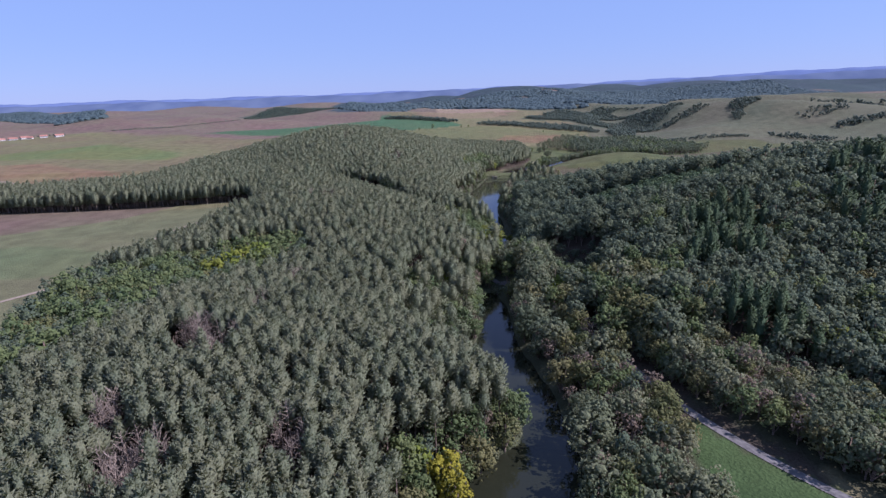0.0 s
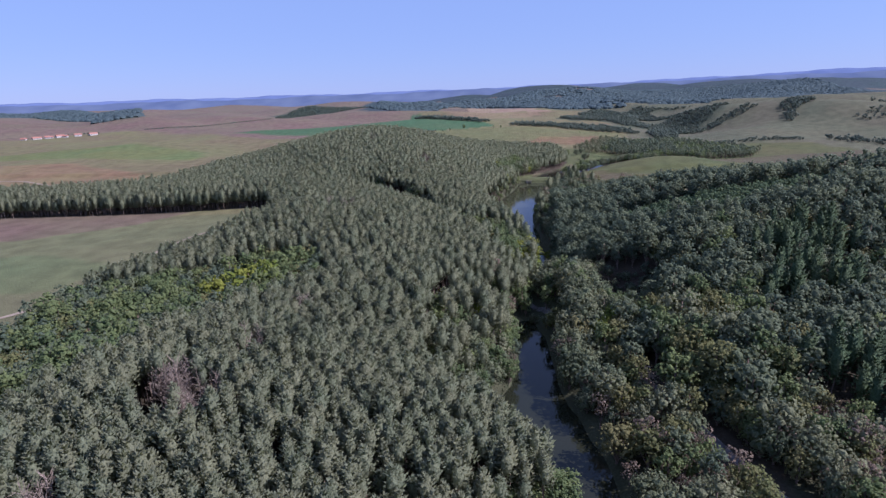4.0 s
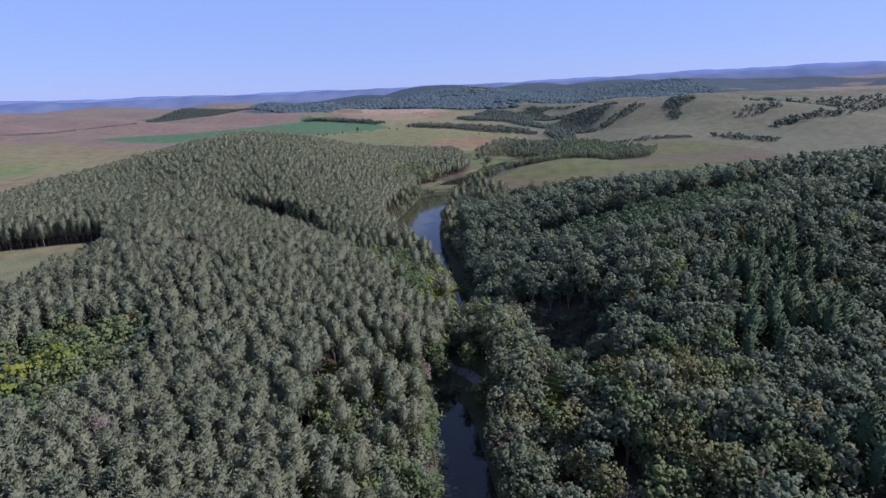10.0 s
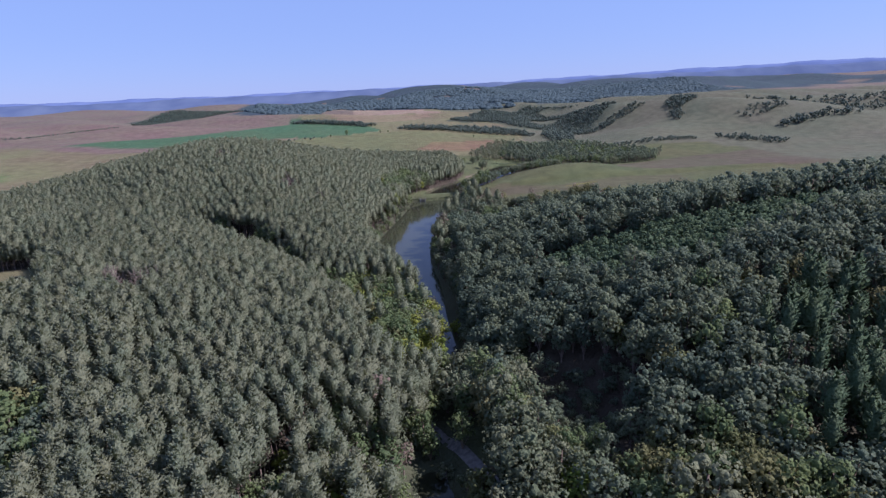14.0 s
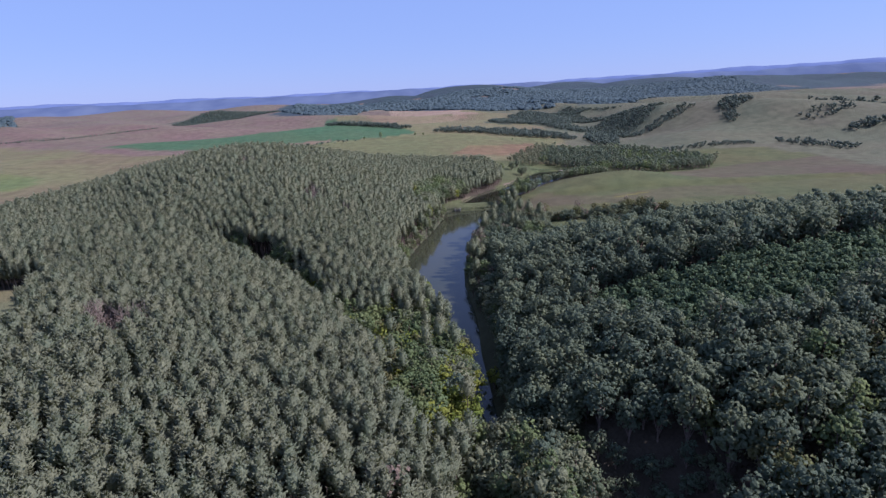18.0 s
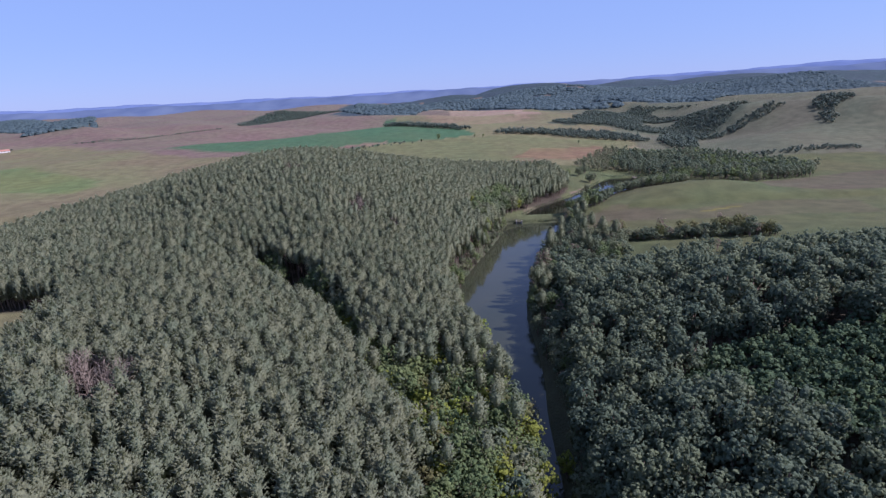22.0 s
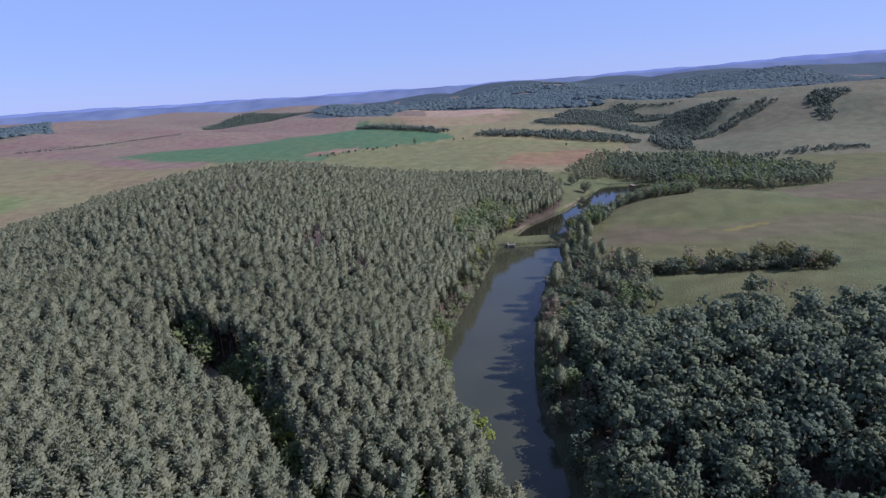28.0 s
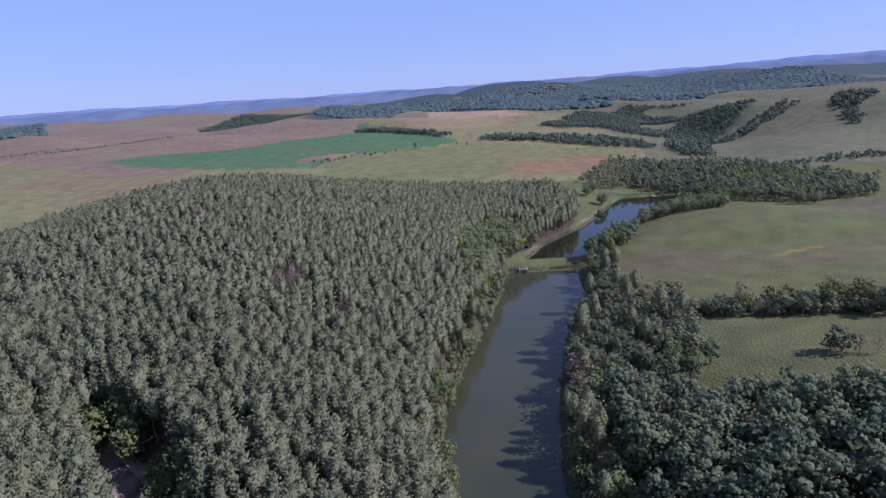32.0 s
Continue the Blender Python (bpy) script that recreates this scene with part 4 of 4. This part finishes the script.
for x, y, k, sc in ((118, 690, WILLOWS, 1.0), (124, 702, WILLOWS, 0.8), (110, 664, WILLOWS, 0.7), (104, 652, BUSHES, 0.9), (112, 712, WILLOWS, 0.9), (120, 724, WILLOWS, 0.8), (100, 700, GREENS, 0.9),
                    (230, 640, WILLOWS, 0.95), (240, 640, WILLOWS, 0.9), (222, 644, BUSHES, 1.0), (36, 574, GOLDS, 0.8), (30, 580, GREENS, 0.9), (26, 572, GOLDS, 0.9), (44, 588, GREENS, 0.5)):
    k.plant(x, y, sc)
# noted trees
for x, y, k, sc, lab in ((-8.5, 108, BRIGHTS, 1.65, ""), (-17, 106, GREENS, 1.35, ""), (-13, 101, GREENS, 1.2, ""), (-90, 228, GOLDS, 1.9, ""), (-86, 224, GOLDS, 1.9, ""),
                         (-96, 218, GOLDS, 1.9, ""), (-101, 211, GOLDS, 1.9, ""), (-93, 222, GOLDS, 1.9, ""), (29, 174, GOLDS, 1.1, ""), (33, 170, GOLDS, 0.9, ""), (39, 210, GOLDS, 1.2, ""), (43, 205, GOLDS, 0.9, ""),
                         (57, 199, WILLOWS, 1.9, "tall grey-green tree at the foot of the hill"), (67, 197, OLIVES, 2.0, ""), (57, 171, OLIVES, 2.0, ""), (61, 160, ALDERS, 1.9, ""), (46, 170, GREENS, 1.5, ""), (49, 189, GREENS, 1.7, ""),
                         (53, 181, OLIVES, 1.9, ""), (64, 186, WILLOWS, 1.8, ""), (70, 178, ALDERS, 2.1, ""), (63, 168, WILLOWS, 1.6, ""), (72, 168, OLIVES, 1.7, ""), (46, 160, OLIVES, 1.4, ""), (40, 190, ALDERS, 1.5, ""),
                         (38, 178, OLIVES, 1.3, ""), (-6, 104, BRIGHTS, 1.3, ""), (-14, 111, GOLDS, 1.2, ""), (30, 243, WILLOWS, 1.6, ""), (28, 224, WILLOWS, 1.5, ""), (20, 240, GREENS, 1.1, ""), (26, 266, WILLOWS, 1.4, ""), (29, 305, GOLDS, 0.9, ""), (38, 213, GOLDS, 1.1, ""), (31, 256, OLIVES, 1.4, ""), (-8, 107, OLIVES, 1.3, ""), (-4, 112, GREENS, 1.0, ""), (0, 116, OLIVES, 1.4, ""), (7, 124, OLIVES, 1.3, ""), (8, 131, GREENS, 1.2, ""), (3, 137, OLIVES, 1.2, ""),
                         (-15, 97, OLIVES, 1.2, ""), (-8, 158, WILLOWS, 1.1, ""), (-5, 114, BUSHES, 1.1, ""), (3, 120, BUSHES, 1.2, ""), (10, 128, BUSHES, 1.2, ""), (22, 200, WILLOWS, 1.3, ""), (24, 210, WILLOWS, 1.4, ""), (21, 220, OLIVES, 1.3, ""), (31, 214, WILLOWS, 1.5, ""), (31, 232, WILLOWS, 1.5, ""), (27, 246, OLIVES, 1.6, ""),
                         (23, 256, WILLOWS, 1.4, ""), (13, 254, GREENS, 1.2, ""), (37, 196, OLIVES, 1.5, ""), (34, 206, GOLDS, 1.1, ""), (111, 152, GOLDS, 1.5, ""), (116, 148, GREENS, 1.5, ""), (122, 150, GREENS, 1.4, ""), (106, 155, GREENS, 1.3, ""), (114, 157, GOLDS, 1.3, ""), (81, 124, DRIES, 1.3, ""),
                         (79, 122, OLIVES, 1.1, ""), (78, 144, DRIES, 1.5, "reddish half-bare tree before the dark wood"), (62, 150, WILLOWS, 1.5, ""), (67, 146, WILLOWS, 1.3, ""), (33, 151, DRIES, 1.4, ""), (36, 147, DRIES, 1.2, ""), (33, 196, GREENS, 1.3, ""), (24, 214, ALDERS, 1.3, ""), (30, 208, WILLOWS, 1.3, ""), (-122, 188, GOLDS, 0.9, ""), (46, 122, GOLDS, 0.75, ""),
                         (31, 168, GOLDS, 0.8, ""), (-1, 246, DRIES, 2.15, "reddish dying pine over the bank"), (19, 260, WILLOWS, 1.45, "pale silvery willow over the track"), (27, 241, OLIVES, 1.5, ""), (23, 250, GREENS, 1.2, ""),
                         (30, 220, WILLOWS, 1.65, "large pale willow with a rounded crown"), (40, 216, GOLDS, 0.9, ""), (36, 230, ALDERS, 1.5, ""), (42, 206, ALDERS, 1.5, ""), (32, 254, ALDERS, 1.5, ""), (28, 270, ALDERS, 1.4, ""),
                         (7, 247, GREENS, 1.2, ""), (2, 254, GREENS, 1.3, ""), (12, 241, GREENS, 0.9, ""), (15, 235, BUSHES, 1.1, ""), (10, 254, GREENS, 0.8, ""), (19, 228, BUSHES, 1.2, ""), (50, 170, OLIVES, 1.3, ""), (38, 184, ALDERS, 1.3, ""), (10, 373, GOLDS, 1.55, "yellowing willow leaning over the lake"), (8, 381, GOLDS, 1.2, ""),
                         (42, 442, DRIES, 1.75, "tall reddish dry birch on the bank"), (40, 434, DRIES, 1.4, ""), (24, 100, WILLOWS, 1.1, ""), (27, 107, DRIES, 1.25, ""), (23, 94, WILLOWS, 1.0, ""), (29, 97, GREENS, 1.2, ""), (31, 104, OLIVES, 1.2, ""), (40, 172, DRIES, 1.2, "bare russet tree on the bank"), (36, 178, GREENS, 0.9, ""),
                         (58, 190, WILLOWS, 1.6, "large grey-green tree at the foot of the hill"), (66, 184, ALDERS, 1.5, ""), (-78, 418, GREENS, 1.3, "round light green tree beside the clearing"), (-52, 392, GOLDS, 0.7, "")):
    k.plant(x, y, sc, lab)


for k in (PINES, OAKS, WILLOWS, ALDERS, GREENS, GOLDS, DRIES, BUSHES, DARKS, OLIVES):
    if k.crowd:
        q = np.array(k.crowd)
        forest(k.name + "s", k.shapes, q[:, :2], q[:, 2], [k.leaf, BARK], "many a " + k.label + " in a mixed strip", k.category)


# ---------- woods of the open country ----------
def far_wood(poly, step, size, label):
    q = within(poly, step)
    q = q[rng.random(len(q)) < 0.95]
    if len(q):
        forest("far_wood", tiny, q, rng.uniform(0.55, 1.25, len(q)) * size, [FAR, BARK], label, "wood")


def strip(a, b, w):
    d = np.array([b[0] - a[0], b[1] - a[1]], float)
    n = np.array([-d[1], d[0]]) / np.hypot(*d) * w
    return [(a[0] - n[0], a[1] - n[1]), (b[0] - n[0], b[1] - n[1]), (b[0] + n[0], b[1] + n[1]), (a[0] + n[0], a[1] + n[1])]


q = within(POND_WOOD, 5.0)
pale = waves(q[:, 0] * 6, q[:, 1] * 6) + rng.uniform(-0.5, 0.5, len(q)) > 0.45
forest("pond_wood", oaks_far, q[~pale], rng.uniform(0.5, 0.9, (~pale).sum()), [OAK, BARK], "dark broadleaf wood beyond the upper pond", "wood")
forest("pond_wood", oaks_far, q[pale], rng.uniform(0.45, 0.75, pale.sum()), [THICKET, BARK], "lighter green trees within the pond wood", "wood")
q = within([(122, 732), (148, 736), (160, 760), (188, 820), (170, 850), (140, 790), (112, 752)], 5.5)
forest("willow_scrub", oaks_far, q, rng.uniform(0.35, 0.7, len(q)), [WILLOW, BARK], "scrubby grey willows above the upper pond", "scrub")
far_wood(strip((-132, 1170), (8, 1036), 14), 6.5, 0.95, "long clump of trees on the green field")
far_wood([(44, 985), (110, 975), (176, 940), (243, 925), (255, 950), (215, 1000), (170, 1030), (60, 1020)], 6.5, 0.85, "belt of trees across the valley")
far_wood([(256, 880), (285, 862), (326, 993), (300, 1010), (262, 950)], 6.5, 0.9, "wood in the valley")
far_wood(strip((326, 993), (478, 1061), 13), 7, 0.8, "trees along a gully")
q = within(VALLEY_WOOD, 7.5)
q = q[waves(q[:, 0] * 2.7, q[:, 1] * 1.6) > -0.12]
forest("far_wood", tiny, q, rng.uniform(0.5, 0.95, len(q)), [FAR, BARK], "patchy woods filling the far valley", "wood")
far_wood([(472, 930), (492, 940), (512, 985), (545, 1000), (566, 1030), (560, 1062), (528, 1058), (506, 1022), (488, 975)], 7, 0.95, "clump of trees on the hillside")
far_wood(strip((300, 776), (420, 790), 7), 5.5, 0.55, "hedge across the pasture")
far_wood(strip((569, 827), (699, 833), 11), 9, 1.0, "straight belt of dark trees on the pasture")
far_wood(strip((556, 892), (632, 908), 15), 10, 0.9, "rounded clump of trees on the slope")
far_wood(strip((462, 802), (492, 722), 16), 8, 0.8, "clump of trees in a hollow")
far_wood([(610, 975), (811, 1101), (956, 1060), (980, 1000), (800, 970)], 14, 1.1, "wood on the upper slope")
far_wood(strip((-140, 872), (-60, 915), 6), 9, 0.45, "scrub along a field edge")
far_wood(strip((-730, 1195), (-476, 1274), 4), 5, 0.38, "hedge between stubble fields")
far_wood(strip((-760, 1290), (-640, 1350), 4), 5, 0.35, "hedge on the far fields")
far_wood(RIDGE_WOOD, 10, 0.9, "wood on the far ridge")


def low_crown(r, i):
    """One shallow uneven crown for woods seen from far off; and its stem."""
    v = ICO_V * (8.0, 8.0, 4.2) * r.uniform(0.7, 1.25, (12, 1)) + (0, 0, 1.6)
    return rounded(v, ICO_F, unit(ICO_V * 0.6 + (0, 0, 0.6)), 0.75), stem(*cone(0.3, 0.2, (0, 0, -1), (0, 0, 3), 3))


clump = seeds(270, low_crown)
q = within(LEFT_WOOD, 13, 0.5)
forest("far_wood", clump, q, rng.uniform(0.9, 1.4, len(q)), [FAR_HAZY, BARK], "wood on the far hill", "wood")
q = within(FAR_WOOD, 12.5, 0.5)
q = q[(q[:, 1] < 2700) & (q[:, 0] < 1350) & (waves(q[:, 0] * 1.7 + 300, q[:, 1] * 0.9) + 0.5 * waves(q[:, 0] * 4, q[:, 1] * 2.6) < 1.1)]
forest("far_wood", clump, q, rng.uniform(0.75, 1.45, len(q)), [FAR_HAZY, BARK], "wooded slopes with foliage tinted haze-blue", "wood")
for x, y, sc in ((-30, 931, 0.9), (-52, 918, 0.5), (18, 949, 0.5), (30, 950, 0.5), (150, 905, 0.4)):
    GREENS.plant(x, y, sc, "single round tree on the field")


# ---------- road ----------
def ribbon(name, pts, width, mat, label, lift=0.12):
    pts = np.array(pts, float)
    seg = np.concatenate([[0], np.cumsum(np.hypot(*np.diff(pts, axis=0).T))])
    s = np.linspace(0, seg[-1], int(seg[-1] / 1.5) + 2)
    x, y = np.interp(s, seg, pts[:, 0]), np.interp(s, seg, pts[:, 1])
    ker = np.ones(9) / 9
    x[4:-4], y[4:-4] = np.convolve(x, ker, "valid"), np.convolve(y, ker, "valid")
    tx, ty = np.gradient(x), np.gradient(y)
    ln = np.hypot(tx, ty)
    rows = []
    for k in np.linspace(-0.5, 0.5, 7):
        px, py = x - ty / ln * width * k, y + tx / ln * width * k
        rows.append(np.stack([px, py, land(px, py) + lift + 0.05 * np.cos(k * 12)], 1))
    v = np.stack(rows, 1).reshape(-1, 3)
    return tagged(build(name, v, grid_faces(len(s), 7)[:, ::-1], [mat], smooth=True), label, "road", kind="structure")


GRAVEL = plain("gravel", (0.085, 0.08, 0.076), (0.16, 0.148, 0.138), 0.8, 0.95, 0.1, 0.3)
DUST = plain("dirt_track", (0.18, 0.145, 0.105), (0.25, 0.205, 0.155), 0.4, 0.95, 0.1)
ribbon("road", ROAD, 2.7, GRAVEL, "grey gravel track along the pond", 0.1)
ribbon("road", RAVINE_TRACK[:2], 2.4, DUST, "worn dirt track in a forest clearing", 0.2)
ribbon("road", [(-900, 580), (-455, 543), (-397, 510), (-349, 487), (-320, 470)], 3.5, DUST, "dirt farm track between fields", 0.3)
ribbon("road", [(-150, 335), (-165, 316), (-170, 287), (-168, 253), (-173, 230), (-190, 205)], 2.5, DUST, "worn wheel track across the field", 0.12)


# ---------- built things ----------
WHITE = plain("whitewash", (0.40, 0.38, 0.36), (0.52, 0.5, 0.48), 0.5, 0.8)
TILES = plain("roof_tiles", (0.24, 0.11, 0.08), (0.32, 0.17, 0.13), 0.9, 0.85)
CONCRETE = plain("weathered_concrete", (0.34, 0.32, 0.29), (0.48, 0.46, 0.42), 1.2, 0.9)
PLANK = plain("grey_planks", (0.17, 0.14, 0.11), (0.27, 0.23, 0.19), 2.0, 0.9)
DARKGLASS = shader("window_glass", 0.1, 0.5)[0]
DARKGLASS.node_tree.nodes["Principled BSDF"].inputs["Base Color"].default_value = (0.03, 0.035, 0.04, 1)


def part(name, bm, material, parent, label=""):
    me = bpy.data.meshes.new(name)
    bm.to_mesh(me)
    bm.free()
    me.materials.append(material)
    ob = new(name, me)
    ob.parent = parent
    return tagged(ob, label)


def block(x, y, z, sx, sy, sz, bevel=0.0, turn=0.0):
    """A box standing on z, with softened edges."""
    bm = bmesh.new()
    bmesh.ops.create_cube(bm, size=1, matrix=Matrix.Translation((x, y, z + sz / 2)) @ Matrix.Rotation(turn, 4, "Z") @ Matrix.Diagonal((sx, sy, sz, 1)))
    if bevel:
        bmesh.ops.bevel(bm, geom=bm.edges[:], offset=bevel, segments=1, affect="EDGES")
    return bm


def house(x, y, turn, w, d, h):
    base = new("house")
    base.matrix_basis = pose(x, y, float(land(x, y)) - 0.3, 0, 0, turn)
    part("wall", block(0, 0, 0, w, d, h + 0.3), WHITE, base)
    bm = bmesh.new()
    e, r = 0.5, d * 0.42
    vs = [bm.verts.new(c) for c in ((-w / 2 - e, -d / 2 - e, h), (w / 2 + e, -d / 2 - e, h), (w / 2 + e, d / 2 + e, h), (-w / 2 - e, d / 2 + e, h), (-w / 2 - e, 0, h + r), (w / 2 + e, 0, h + r))]
    for f in ((0, 1, 5, 4), (2, 3, 4, 5), (0, 4, 3), (1, 2, 5), (3, 2, 1, 0)):
        bm.faces.new([vs[i] for i in f])
    roof = part("roof", bm, TILES, base)
    part("chimney", block(w * 0.2, d * 0.12, h + r * 0.5, 0.6, 0.6, 1.6, 0.05), WHITE, roof)
    for k in (-0.3, 0.0, 0.3):
        part("window", block(w * k, -d / 2 - 0.03, 1.2, 1.1, 0.12, 1.2, 0.02), DARKGLASS, base)
    return tagged(base, "small white farmhouse with a tiled roof", "house", "houses of the far hamlet")


for k, (x, y) in enumerate([(-905, 1072), (-886, 1080), (-872, 1066), (-856, 1074), (-842, 1062), (-826, 1070), (-808, 1060), (-790, 1072), (-765, 1080), (-920, 1090)]):
    house(x, y, 10 + 25 * (k % 3), 9 + k % 3 * 3, 6.5, 2.7 + 0.4 * (k % 2))
far_wood(strip((-930, 1100), (-740, 1092), 8), 13, 0.6, "garden trees behind the hamlet")


def sluice():
    """Outlet works on the dam: two wing walls, posts and a plank walkway."""
    base = new("sluice_gate")
    base.matrix_basis = pose(42, 563.6, 0, 0, 0, -6)
    part("wing_wall", block(-1.8, 0.6, -1.5, 0.5, 3.0, 3.4, 0.06), CONCRETE, base)
    part("wing_wall", block(1.8, 0.6, -1.5, 0.5, 3.0, 3.4, 0.06), CONCRETE, base)
    part("walkway", block(0, -0.4, 1.9, 4.4, 1.0, 0.12, 0.02), PLANK, base)
    part("gate", block(0, -0.2, -1.2, 3.0, 0.15, 2.4, 0.02), PLANK, base)
    for k in (-2.1, 2.1):
        for j in (-0.85, 0.05):
            part("post", block(k, j, -1.5, 0.16, 0.16, 4.5, 0.02), CONCRETE, base)
    part("rail", block(0, -0.85, 2.9, 4.4, 0.08, 0.08), PLANK, base)
    return tagged(base, "pale concrete outlet with a plank walkway", "sluice gate")


sluice()


def jetty(x, y, turn):
    base = new("jetty")
    base.matrix_basis = pose(x, y, 2.5, 0, 0, turn)
    for k in range(7):
        part("plank", block(0, -3.0 + k, 0.75, 2.4, 0.92, 0.1, 0.02), PLANK, base)
    for sx in (-1.05, 1.05):
        for sy in (-2.8, 0, 2.8):
            part("post", block(sx, sy, -1.6, 0.18, 0.18, 3.2, 0.02), PLANK, base)
    return tagged(base, "dark wooden fishing jetty over the pond", "jetty")


jetty(166, 719, 10)


def reeds():
    """Upright blades along the dams and banks."""
    r = np.random.default_rng(90)
    pts = []
    for x in np.arange(34, 72, 0.35):
        pts.append((x, 563.8 + r.uniform(-0.5, 1.6)))
    for y in np.arange(576, 700, 0.6):
        pts.append((left_bank(y) - r.uniform(-0.6, 0.9), y))
    for y in np.arange(100, 238, 0.8):
        pts.append((left_bank(y) + r.uniform(-0.6, 0.7), y))
    for x in np.arange(136, 190, 0.6):
        pts.append((x, 722.5 + r.uniform(-0.4, 0.8)))
    vs, fs = [], []
    for x, y in pts:
        z = float(land(x, y))
        for k in range(5):
            a, h = r.random() * 6.28, r.uniform(1.0, 1.9)
            bx, by = x + r.uniform(-.4, .4), y + r.uniform(-.4, .4)
            n = len(vs)
            vs += [(bx - 0.1 * math.cos(a), by - 0.1 * math.sin(a), z - 0.2), (bx + 0.1 * math.cos(a), by + 0.1 * math.sin(a), z - 0.2), (bx + r.uniform(-.4, .4), by + r.uniform(-.4, .4), z + h)]
            fs.append((n, n + 1, n + 2))
    ob = build("reeds", np.array(vs), np.array(fs), [WILLOW])
    tagged(ob, "strip of pale green reeds at the waterline", "reeds", kind="stuff")


reeds()
